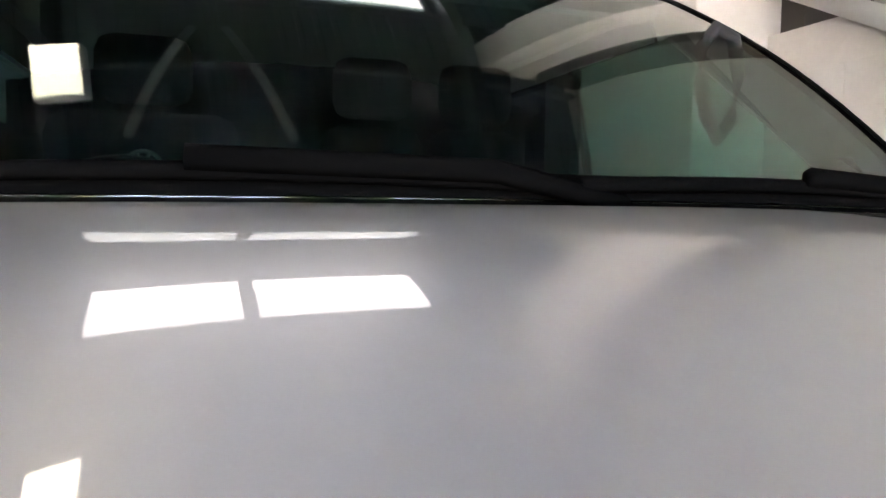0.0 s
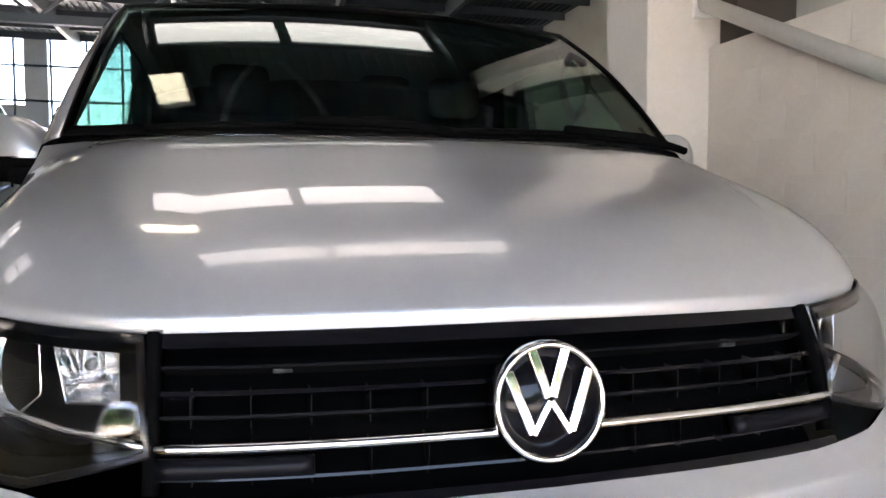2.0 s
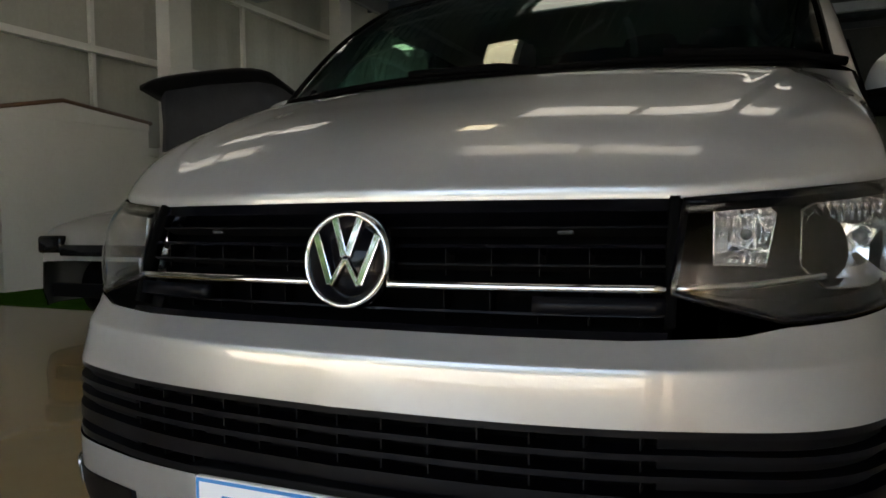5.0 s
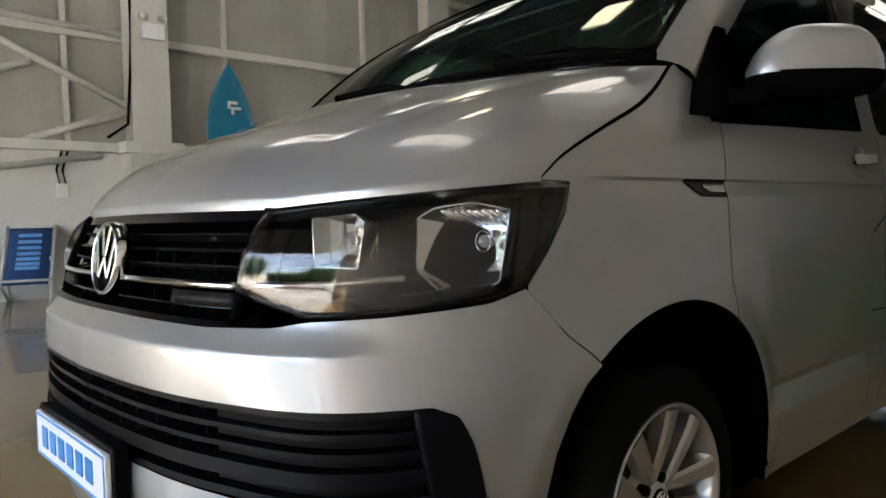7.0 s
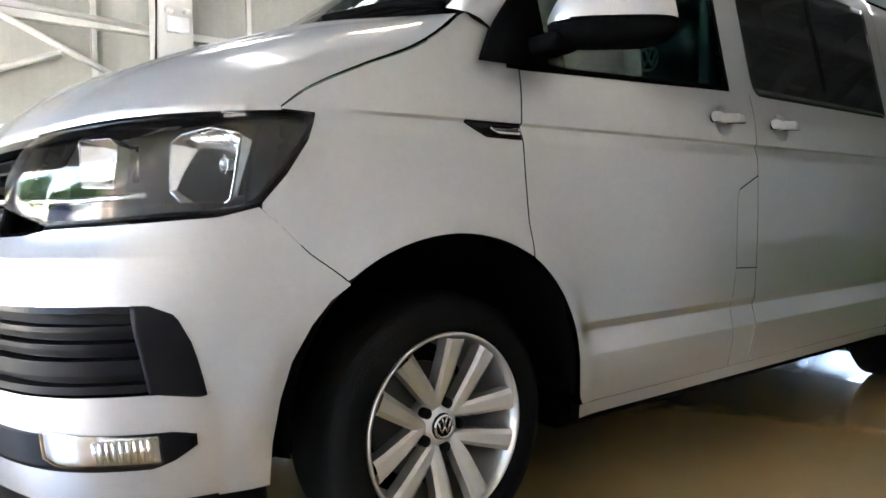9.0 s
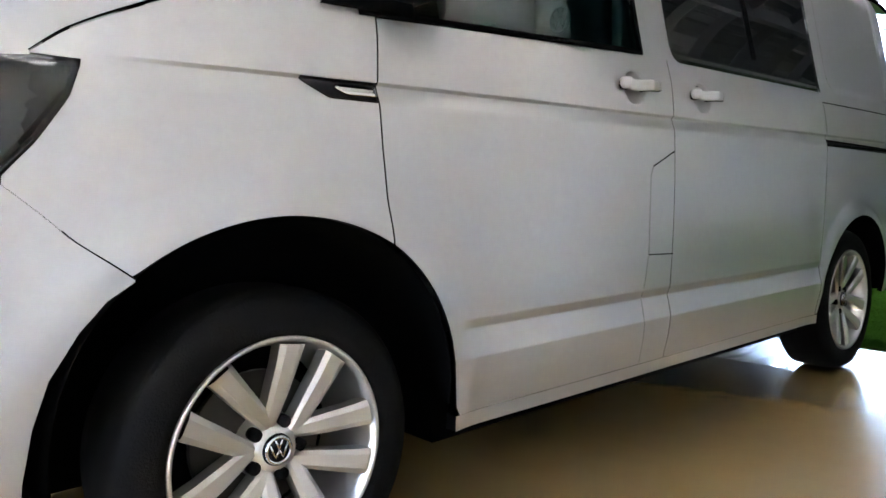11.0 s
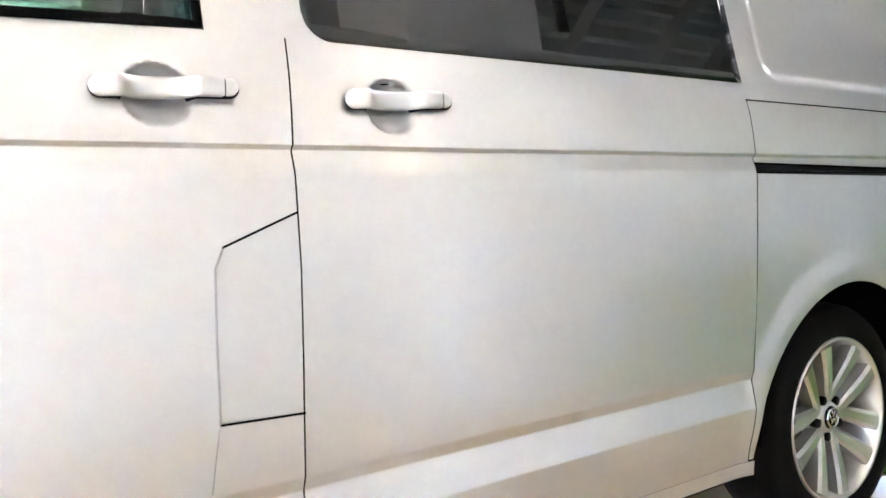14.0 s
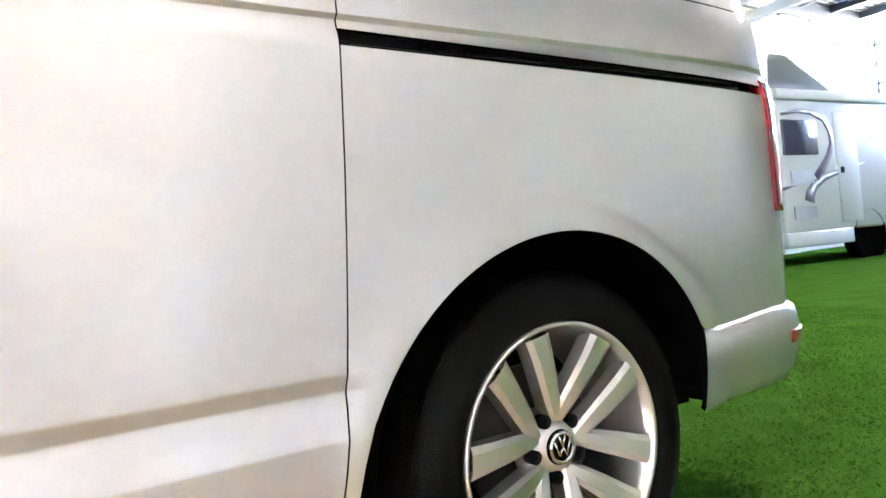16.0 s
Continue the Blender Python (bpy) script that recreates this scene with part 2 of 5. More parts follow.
# far wall along the hall: masonry below a ledge, sheeting above
tagged(part("wall_west", boxes((X0 - .3, X0, Y0, Y1, 0, 2.2)), WALL_M, smooth=False), "white painted wall below the ledge", "wall", kind=STRUCT)
rows = [[(X0 - .25 + (.03 if k % 4 in (1, 2) else 0), Y0 + .25 * k, z) for k in range(int((Y1 - Y0) / .25) + 1)] for z in (2.2, RZ + .35)]
tagged(part("wall_west_sheeting", sheet(rows), CLAD_M, None, smooth=False, thick=.01), "pale ribbed wall sheeting", "wall", kind=STRUCT)
tagged(part("ledge", boxes((X0 - .02, X0 + .12, Y0, Y1, 2.10, 2.24)), STEEL_M, smooth=False, bevel=.01), "white steel ledge along the wall", "ledge", kind=STRUCT)


def column(x, y):
    c = thing("steel_column", "white painted boxed steel column with a wider foot", "column", "wall columns", (x, y, 0))
    part("shaft", boxes((-.16, .16, -.29, .29, 0, RZ + .3)), STEEL_M, c, smooth=False, bevel=.008)
    part("foot", boxes((-.16, .22, -.36, .36, 0, 2.10)), STEEL_M, c, smooth=False, bevel=.008)
    part("cap_plate", boxes((-.16, .26, -.44, .44, 2.08, 2.25)), STEEL_M, c, smooth=False, bevel=.006)


for y in (-2.3, 3.67, 9.6, 15.6, 21.6):
    column(X0 + .16, y)
for z in (3.85, 5.6):
    tagged(part("sheeting_rail", boxes((X0 - .2, X0 - .06, Y0, Y1, z - .06, z + .06)), STEEL_M, smooth=False, bevel=.006), "white steel sheeting rail", "rail", kind=STRUCT)
for y in (1.2, 2.6, 5.1, 8.0, 12, 18):
    tagged(part("wall_post", boxes((X0 - .2, X0 - .12, y - .04, y + .04, 2.2, RZ)), STEEL_M, smooth=False), "slim white steel wall post", "post", kind=STRUCT)
brace = thing("wall_brace", "white tubular steel wall bracing", "bracing")
for a, b in (((.9, 3.98), (3.4, 2.80)), ((1.6, 2.10), (3.4, 2.72)), ((.9, 2.85), (2.1, 3.32)), ((-1.9, 4.1), (3.35, 3.86)), ((-1.9, 1.3), (3.0, 2.05))):
    part("brace_tube", bar(bmesh.new(), (X0 + .06, a[0], a[1]), (X0 + .06, b[0], b[1]), .05, seg=12), STEEL_M, brace)

# near wall of painted blocks, pier, reveal and the diagonal tube
tagged(part("wall_east", boxes((X1 + .012, X1 + .2, Y0, 3.66, 0, 2.378)), BLOCK_M, smooth=False), "white painted block wall", "wall", kind=STRUCT)
wall_east = bpy.data.objects["wall_east"]
# unseen walls added to close the hall, set far off to dim reflections
tagged(part("wall_east_far", boxes((8.8, 9.0, 5.2, Y1, 0, RZ + .3), (X1 + .62, 9, 5.2, 5.35, 0, RZ + .3)), BLOCK_M, smooth=False), "unseen white block walls closing the hall's far side", "wall", kind=STRUCT)
tagged(part("wall_east_sheeting", boxes((X1 + .62, X1 + .67, Y0, 5.3, 2.0, RZ + .3)), CLAD_M, smooth=False), "pale sheeting above the blockwork", "wall", kind=STRUCT)
tagged(part("reveal", boxes((X1 + .10, X1 + .6, 3.48, 3.66, 2.3, RZ)), material("brown_steel", (.045, .035, .03), .6), smooth=False), "dark brown steel stanchion in the reveal", "stanchion", kind=STRUCT)
tagged(part("pier", boxes((2.355, X1 + .62, 3.66, 4.26, 0, RZ + .3)), BLOCK_M, smooth=False, bevel=.012), "white painted masonry pier", "pier", kind=STRUCT)
tagged(part("pier_return", boxes((X1 + .12, X1 + .62, 4.26, 5.2, 0, RZ + .3)), WALL_M, smooth=False, bevel=.012), "white painted pier return", "pier", kind=STRUCT)
tube_brace = tagged(part("pipe_brace", bar(bmesh.new(), (X1 - .06, 3.67, 2.70), (X1 - .06, -1.7, .085), .055, seg=24), STEEL_M), "white diagonal steel tube across the wall", "brace")
part("end_plate", boxes((X1 - .14, X1 + .02, 3.63, 3.66, 2.58, 2.80)), STEEL_M, tube_brace, smooth=False, bevel=.004)

# end walls: glazed gable and the wide door
tagged(part("wall_north", boxes((X0 - .3, 1.5, Y1, Y1 + .2, 0, 3.6)), WALL_M, smooth=False), "white end wall below the glazing", "wall", kind=STRUCT)
tagged(part("wall_north_upper", boxes((X0 - .3, -7.3, Y1, Y1 + .2, 3.6, 4.6), (-7.3, -6.6, Y1, Y1 + .2, 3.6, RZ + .4)), WALL_M, smooth=False), "white end wall beside the glazing", "wall", kind=STRUCT)
# unseen part of the end wall, darkened so the van's side reflects less
tagged(part("wall_north_unseen", boxes((1.5, 9, Y1, Y1 + .2, 0, 3.6), (-1.0, 9, Y1, Y1 + .2, 3.6, RZ + .4)), vary(material("unseen_wall_dark", (.07, .075, .07), .6), (.05, .055, .05), (.09, .095, .09), .8), smooth=False), "unseen dark end wall, added to dim the van's reflections", "wall", kind=STRUCT)
win = thing("window_1", "large gable window with thin blue-grey bars", "window", kind=STRUCT)
BARS = material("blue_bars", (.06, .15, .25), .5)
for x in steps(X0 - .2, -1.0, 1.1):
    part("mullion", boxes((x - .035, x + .035, Y1, Y1 + .1, 3.6, RZ + .3)), BARS, win, smooth=False)
for z in (3.6, 4.75, 5.9, 6.85):
    part("glazing_bar", boxes((X0, -1.0, Y1, Y1 + .1, z - .035, z + .035)), BARS, win, smooth=False)
tagged(part("wall_south", boxes((X0 - .3, -5.6, Y0 - .2, Y0, 0, RZ + .3), (2.4, 9, Y0 - .2, Y0, 0, RZ + .3), (-5.6, 2.4, Y0 - .2, Y0, 3.6, RZ + .3)), WALL_M, smooth=False), "white end wall with a wide door opening", "wall", kind=STRUCT)
opening_lamp("window_daylight", (-5.3, Y1 - .1, 5.2), (-5.3, 10, 0), 8.0, 2.9, WINDOW_POWER, (.42, .72, 1.0))

# roof: ribbed sheets, purlins, rafters, rooflights and lamps
rows = []
for y in (Y0 - .2, Y1 + .2):
    row = []
    for k in range(int(19 / .2)):
        row += [(X0 - .3 + .2 * k, y, RZ + .36), (X0 - .2 + .2 * k, y, RZ + .36), (X0 - .18 + .2 * k, y, RZ + .40), (X0 - .12 + .2 * k, y, RZ + .40)]
    rows.append(row)
tagged(part("ceiling", sheet(rows), ROOF_M, None, smooth=False, thick=.02), "dark ribbed roof underside", "roof", kind=STRUCT)
for x in (-9.0, -5.6, -2.05, 2.15, 5.2):
    tagged(part("rafter", boxes((x - .07, x + .07, Y0, Y1, RZ - .1, RZ + .34)), RAFTER_M, smooth=False, bevel=.01), "dark steel roof rafter", "rafter", "rafters", STRUCT)
for y in [.8 + 5.2 * k + d for k in range(-1, 5) for d in (1.0, 2.6, 4.2)]:
    tagged(part("purlin", boxes((X0, 9, y - .04, y + .04, RZ + .12, RZ + .34)), RAFTER_M, smooth=False), "dark steel purlin", "purlin", "purlins", STRUCT)
for y in (-4.2, 12.2, 19.0):
    truss = thing("roof_truss", "pale steel roof truss with diagonal members", "truss", "roof trusses", (0, y, 0))
    part("tie_beam", boxes((X0, X1 + .6, -.1, .1, 5.70, 5.92)), TRUSS_M, truss, smooth=False, bevel=.01)
    for k in range(6):
        x = X0 + .2 + k * 2.1
        part("diagonal", bar(bmesh.new(), (x, 0, 5.85), (x + 1.05, 0, RZ + .1), .045, seg=10), TRUSS_M, truss)
        part("diagonal", bar(bmesh.new(), (x + 2.1, 0, 5.85), (x + 1.05, 0, RZ + .1), .045, seg=10), TRUSS_M, truss)


def rooflight(x0, x1, y0, y1):
    lt = thing("rooflight", "bright corrugated translucent rooflight sheet", "rooflight", "rooflights", ((x0 + x1) / 2, (y0 + y1) / 2, RZ + .27))
    w, d = (x1 - x0) / 2, (y1 - y0) / 2
    n = int((y1 - y0) / .045)
    bm = sheet([[(x, -d + 2 * d * k / n, .012 * math.sin(k * 1.3)) for k in range(n + 1)] for x in (-w, w)])
    part("sheet", bm, ROOFLIGHT_M, lt, thick=.004)
    part("curb", boxes((-w - .05, -w, -d, d, -.06, .06)), RAFTER_M, lt, smooth=False)
    part("curb", boxes((w, w + .05, -d, d, -.06, .06)), RAFTER_M, lt, smooth=False)


for yc, half in ((.8, .42), (6.0, .7), (11.2, .75), (16.4, .75)):
    for x0, x1 in ((-1.90, -.22), (-.05, 1.95)):
        rooflight(x0, x1, yc - half, yc + half)
for yc in (3.2, 7.0, 21.5):
    for x0, x1 in ((-8.9, -7.3), (-7.1, -5.8)):
        rooflight(x0, x1, yc - .6, yc + .6)

for x0, y0, x1, y1 in ((-.62, 3.95, -1.32, 2.35), (-.32, 3.95, .18, 2.25)):
    tagged(part("roof_brace", bar(bmesh.new(), (x0, y0, 6.5), (x1, y1, 6.5), .05, seg=10), TRUSS_M), "pale steel roof brace", "brace", "roof braces", STRUCT)

for x, y in ((-1.72, 3.0), (-4.8, 14.0), (-9.1, 18.6)):
    hb = thing("high_bay_lamp", "oblong white high-bay lamp hung from the roof", "lamp", "high-bay lamps", (x, y, 5.95))
    part("housing", boxes((-.22, .22, -.36, .36, 0, .20)), WHITEPLAST, hb, smooth=False, bevel=.02)
    part("diffuser", boxes((-.19, .19, -.33, .33, -.02, 0)), HIGHBAY_M, hb, smooth=False)
    part("hanger", bar(bmesh.new(), (0, 0, .2), (0, 0, 1.02), .012), STEEL_M, hb)

# outside the wide door: yard, trees and parked cars
tagged(part("ground", boxes((-60, 60, -80, Y0 - .2, -.25, -.02)), vary(material("yard_concrete", (.67, .67, .65), .8), (.62, .62, .60), (.72, .72, .70), .6)), "pale concrete yard", "ground", kind=STRUCT)
tagged(part("ground_back", boxes((-60, 60, 26.2, 90, -.25, -.02)), vary(material("yard_gravel", (.30, .29, .27), .8), (.26, .25, .23), (.34, .33, .31), .6)), "pale yard behind the hall", "ground", kind=STRUCT)
LEAF = vary(material("leaf", (.06, .11, .03), .6), (.035, .075, .018), (.09, .16, .045), 2.0)
BARK = vary(material("bark", (.10, .075, .05), .9), (.07, .05, .035), (.13, .10, .07), 6.0, bump=.4)
rng = random.Random(11)
for k in range(14):
    tx, ty = -25.5 + k * 2.9 + rng.uniform(-.5, .5), -24 + rng.uniform(-2, 2)
    th = rng.uniform(5.0, 7.5)
    if tx < -9:
        ty, th = ty + 4, th + 2.5
    tree = thing("tree", "leafy green broad-crowned tree at the yard's edge", "tree", "trees beyond the yard", (tx, ty, -.02))
    bm = bar(bmesh.new(), (0, 0, 0), (.1, 0, th * .5), .16, .09, 8)
    for j in range(5):
        a = j * 1.3
        bar(bm, (.05, 0, th * (.28 + .05 * j)), (1.3 * math.cos(a), 1.3 * math.sin(a), th * (.5 + .06 * j)), .06, .02, 6)
    part("trunk", bm, BARK, tree)
    bm = bmesh.new()
    for j in range(1500):
        u = Vector((rng.gauss(0, 1), rng.gauss(0, 1), rng.gauss(0, 1))).normalized() * (.55 + .45 * rng.random())
        c = Vector((u.x * 2.6, u.y * 2.3, th * .56 + u.z * th * .44))
        c += Vector((math.sin(c.z * 3 + k), math.cos(c.x * 3), 0)) * .25
        q = Euler((rng.uniform(0, 6), rng.uniform(0, 6), rng.uniform(0, 6))).to_matrix()
        r = rng.uniform(.20, .40)
        bm.faces.new([bm.verts.new(c + q @ Vector(p)) for p in ((-r, 0, 0), (0, -r * .5, .02), (r, 0, 0), (0, r * .5, .02))])
    part("crown", bm, LEAF, tree, smooth=False)


# ---------------------------------------------------------------- other vehicles
def profile_car(name, label, category, top, floor_z, width, paint, at, turn, glass, wheels, r=.31, group=""):
    """A car from the outline of its top (y, z), its width, window bands and wheels; the nose is at y 0."""
    car = thing(name, label, category, group, at, turn)
    rows = []
    y0, y1 = top[0][0], top[-1][0]
    for y in steps(y0, y1, .08):
        zt = table(top, y)
        k = min(1, (y - y0 + .02) / .35, (y1 - y + .02) / .35)
        w = width / 2 * (.78 + .22 * math.sin(math.pi / 2 * max(k, 0)))
        belt = min(zt - .02, glass[0])
        row = []
        for sx in (1, -1):
            side = [(w * .93, floor_z), (w, floor_z + .12), (w, (floor_z + belt) / 2), (w * .985, belt), (w * (.985 - .16 * max(0, zt - belt)), max(belt, zt - .10)), (w * (.90 - .16 * max(0, zt - belt)), max(belt + .01, zt - .02)), (w * .5, zt)]
            side = [(sx * a, y, b) for a, b in side]
            row += side if sx > 0 else side[::-1]
        rows.append(row)
    part("body", sheet(rows), paint, car, thick=.01)
    for sx in (1, -1):
        for a, b in glass[1]:
            pts = []
            for zf in (0, .5, 1):
                line_pts = []
                for y in steps(a, b, .1):
                    zt = table(top, y)
                    z = glass[0] + .03 + max(0, (zt - .12 - glass[0] - .03)) * zf
                    line_pts.append((sx * (width / 2 * (.99 - .16 * max(0, z - glass[0])) + .004), y, z))
                pts.append(line_pts)
            part("side_window", sheet(pts), PRIVACY, car, thick=.004)
        for wy in wheels:
            wheel = part("wheel", lathe([(-.09, .12), (-.09, r), (.09, r), (.10, r * .9), (.10, r * .68)], 32), RUBBER, car)
            wheel.matrix_basis = Matrix.Translation((sx * (width / 2 - .09), wy, r)) @ Matrix.Diagonal((sx, 1, 1, 1))
            rim = part("rim", lathe([(.10, r * .68), (.095, r * .62), (.06, r * .55), (.06, .05), (.09, .04), (.09, 0)], 24), ALLOY, wheel)
            for k in range(7):
                a = k * 2 * math.pi / 7
                part("spoke", bar(bmesh.new(), (.075, .04 * math.cos(a), .04 * math.sin(a)), (.085, r * .64 * math.cos(a), r * .64 * math.sin(a)), .022, seg=6), ALLOY, wheel)
    return car


GB = material("black_paint", (.004, .004, .005), .15, 0, 1.0)
# small camper with its roof raised
camper = profile_car("camper_van", "small silver camper with an open dark side and raised canvas roof", "van", [(0, .62), (.06, .82), (.45, .98), (1.0, 1.09), (1.05, 1.10), (1.62, 1.62), (1.9, 1.72), (4.3, 1.74), (4.5, 1.6), (4.6, 1.0)], .22, 1.80, PAINT, (-4.5, 3.42, .012), 0, (1.08, [(1.75, 2.5), (3.5, 4.3)]), (.85, 3.7))
rows = [[(x * (.76 - .06 * v), 1.03 + .60 * v - .05 * (x * x), 1.115 + .50 * v) for x in [i / 8 for i in range(-8, 9)]] for v in (0, .25, .5, .75, 1)]
part("windscreen", sheet(rows), GLOSSBLACK, camper, thick=.004)
part("price_card", boxes((.12, .62, 1.12, 1.125, 1.20, 1.42)), material("pale_card", (.16, .22, .22), .6), camper, smooth=False)
part("grille", boxes((-.5, .5, -.012, .05, .66, .76)), GLOSSBLACK, camper, bevel=.01)
part("lower_grille", boxes((-.6, .6, -.02, .05, .30, .42)), BLACK, camper, bevel=.01)
# black sheet laid on the flank; the open side's shade is its colour
part("side_shade", boxes((.895, .907, 1.70, 4.25, .40, 1.60)), MATTE, camper, "near-black sheet for the shade in the camper's open side", smooth=False)
part("interior_window", boxes((.907, .912, 2.15, 2.75, 1.05, 1.40)), GLASS, camper, smooth=False)
for y in (1.78, 2.95):
    part("side_pillar", boxes((.905, .92, y, y + .08, .45, 1.58)), TRIM, camper, smooth=False)
for sx in (1, -1):
    part("headlamp", boxes((sx * .50, sx * .80, .0, .20, .68, .84)), GLOSSBLACK, camper, bevel=.03)
    part("front_pillar", bar(bmesh.new(), (sx * .80, 1.0, 1.10), (sx * .70, 1.64, 1.66), .045, seg=8), PAINT, camper)
CANVAS = vary(material("canvas", (.02, .022, .028), .85), (.015, .017, .022), (.03, .032, .04), 6, bump=.4, bump_scale=30)
roof_z = lambda y: 2.36 - .30 * (y - 1.3)
rows = []
for v in (0, .5, 1):
    row = []
    for x, y in [(-.78, 3.3), (-.80, 2.8), (-.80, 2.2), (-.80, 1.55), (-.6, 1.42), (0, 1.38), (.6, 1.42), (.80, 1.55), (.80, 2.2), (.80, 2.8), (.78, 3.3)]:
        row.append((x * (1 - .03 * math.sin(math.pi * v)), y, 1.70 + (roof_z(y) - 1.70) * v))
    rows.append(row)
part("roof_canvas", sheet(rows), CANVAS, camper, "dark grey canvas", thick=.01)
rows = [[(x, y, roof_z(y) + .10 - .08 * abs(x / .84) ** 4) for x in steps(-.84, .84, .12)] for y in steps(1.30, 3.4, .3)]
part("raised_roof", sheet(rows), GREYPLAST, camper, "dark raised roof", thick=.05)

# pale car further back
profile_car("parked_car", "pale silver parked car on the turf", "car", [(0, .6), (.08, .78), (.9, .98), (1.5, 1.42), (2.6, 1.48), (3.6, 1.30), (4.1, .9)], .2, 1.75, material("pale_car_paint", (.42, .46, .50), .3, .4, 1.0), (-1.2, 13.4, .012), 0, (.93, [(1.5, 2.3), (2.4, 3.3)]), (.75, 3.2))

# cars parked in the yard
for paint, x, turn in (((.25, .26, .28), -3.4, 74), ((.02, .03, .08), .4, 82), ((.45, .45, .46), 4.6, 78)):
    profile_car("parked_car", "parked hatchback in the yard by the trees", "car", [(0, .60), (.06, .72), (.5, .86), (1.0, .95), (1.6, 1.36), (2.0, 1.45), (3.1, 1.44), (3.7, 1.15), (3.9, .95), (4.0, .6)], .22, 1.72, material("car_paint", paint, .25, .3, 1.0), (x, -17.5, -.02), turn, (.95, [(1.65, 2.35), (2.45, 3.2)]), (.75, 3.2), group="cars in the yard")

# blue folding camp chair on the turf
camp = thing("camp_chair", "dark blue folding camp chair on crossed steel legs", "chair", "", (-.95, 10.75, .012), 20)
CAMP = vary(material("camp_fabric", (.012, .03, .10), .8), (.010, .024, .08), (.016, .038, .12), 8, bump=.2)
part("backrest", sheet([[(x, .26 + .10 * v - .05 * (1 - (x / .3) ** 2), .50 + .66 * v) for x in (-.3, -.15, 0, .15, .3)] for v in (0, .25, .5, .75, 1)]), CAMP, camp, thick=.02)
part("seat", sheet([[(x, y, .50 - .04 * (1 - (x / .3) ** 2) * (1 - (y / .3) ** 2)) for x in (-.3, -.15, 0, .15, .3)] for y in (-.28, -.14, 0, .14, .28)]), CAMP, camp, thick=.02)
for sx in (1, -1):
    part("armrest", boxes((sx * .28, sx * .36, -.26, .26, .70, .725)), CAMP, camp, bevel=.01)
    for y in (.27, -.27):
        part("leg", bar(bmesh.new(), (sx * .30, y, .50), (-sx * .32, y, .01), .011, seg=8), BLACK, camp)
    part("leg", bar(bmesh.new(), (sx * .32, -.26, .48), (sx * .32, .26, .01), .011, seg=8), BLACK, camp)
    part("leg", bar(bmesh.new(), (sx * .32, .26, .48), (sx * .32, -.26, .01), .011, seg=8), BLACK, camp)
    part("back_post", bar(bmesh.new(), (sx * .31, .26, .02), (sx * .31, .37, 1.18), .011, seg=8), BLACK, camp)

# motorhome with swirls on its side
MH = material("motorhome_white", (.36, .40, .43), .3, 0, .5)
mh = thing("motorhome", "white coach-built motorhome with dark swirls, on the turf", "motorhome", "", (-5.45, 15.2, .012), 86)
mh.scale = (1.16, 1.16, 1.16)
VENT_M = material("vent_grey", (.20, .23, .25), .5)
part("body", boxes((0, 6.4, 0, 2.3, .50, 2.65)), MH, mh, bevel=.05)
part("skirt", boxes((.0, 1.72, -.01, .1, .28, .52), (2.62, 6.2, -.01, .1, .28, .52)), MH, mh, bevel=.02)
part("roof_rail", boxes((-.02, 6.45, -.05, .12, 2.58, 2.76)), MH, mh, bevel=.04)
part("overcab", sheet([[(x, y, z) for x, z in ((-.1, 2.7), (.0, 3.35), (.45, 3.32), (1.75, 2.72))] for y in (.05, 2.2)]), MH, mh, thick=.03)
w1 = part("window", boxes((-.02 + .1, .95, -.03, .02, 1.72, 2.28)), material("tinted_acrylic", (.03, .035, .06), .15, 0, .5), mh, bevel=.03)
part("door", boxes((1.42, 2.02, -.012, .02, .62, 2.42)), MH, mh, bevel=.02)
part("door_handle", boxes((1.50, 1.57, -.04, .0, 1.42, 1.52)), BLACK, mh, bevel=.01)
part("vent", boxes((.22, .78, -.015, .01, 1.28, 1.48)), VENT_M, mh, smooth=False)
part("vent", boxes((.22, .78, -.015, .01, .72, .92)), VENT_M, mh, smooth=False)
SWIRL = material("swirl_decal", (.07, .07, .11), .35)


def swirl(pts, w0, w1):
    """A flat tapering band on the motorhome's side through (x, z) points."""
    rows = []
    n = len(pts)
    for i in range(n):
        a, b = Vector(pts[max(i - 1, 0)]), Vector(pts[min(i + 1, n - 1)])
        t = (b - a).normalized()
        w = (w0 + (w1 - w0) * i / (n - 1)) / 2
        rows.append([(pts[i][0] - t.y * w * k, -.006, pts[i][1] + t.x * w * k) for k in (-1, 1)])
    return part("swirl", sheet(rows), SWIRL, mh, thick=.004)


swirl([(.1, 2.36), (.5, 2.42), (.85, 2.40), (1.15, 2.30), (1.3, 2.12), (1.33, 1.9), (1.22, 1.7), (1.02, 1.5), (.85, 1.35)], .05, .17)
swirl([(.62, .98), (.66, 1.12), (.80, 1.25), (1.05, 1.36), (1.5, 1.45), (2.2, 1.58)], .26, .02)
swirl([(-.02, 1.2), (.2, 1.24), (.5, 1.3)], .06, .02)
for wy in (2.18, 5.4):
    wheel = part("wheel", lathe([(-.1, .12), (-.1, .34), (.09, .34), (.10, .31), (.10, .23)], 28), RUBBER, mh)
    wheel.matrix_basis = Matrix.Translation((wy, .18, .34)) @ pose(0, 0, 0, 0, 0, -90)
    part("rim", lathe([(.10, .23), (.06, .20), (.06, .05), (.09, 0)], 20), ALLOY, wheel)
    bm = lathe([(-.02, 0), (-.02, .44), (.06, .44)], 32)
    bmesh.ops.transform(bm, matrix=pose(wy, .05, .36, 0, 0, -90), verts=bm.verts)
    part("arch", bm, DARK, mh)

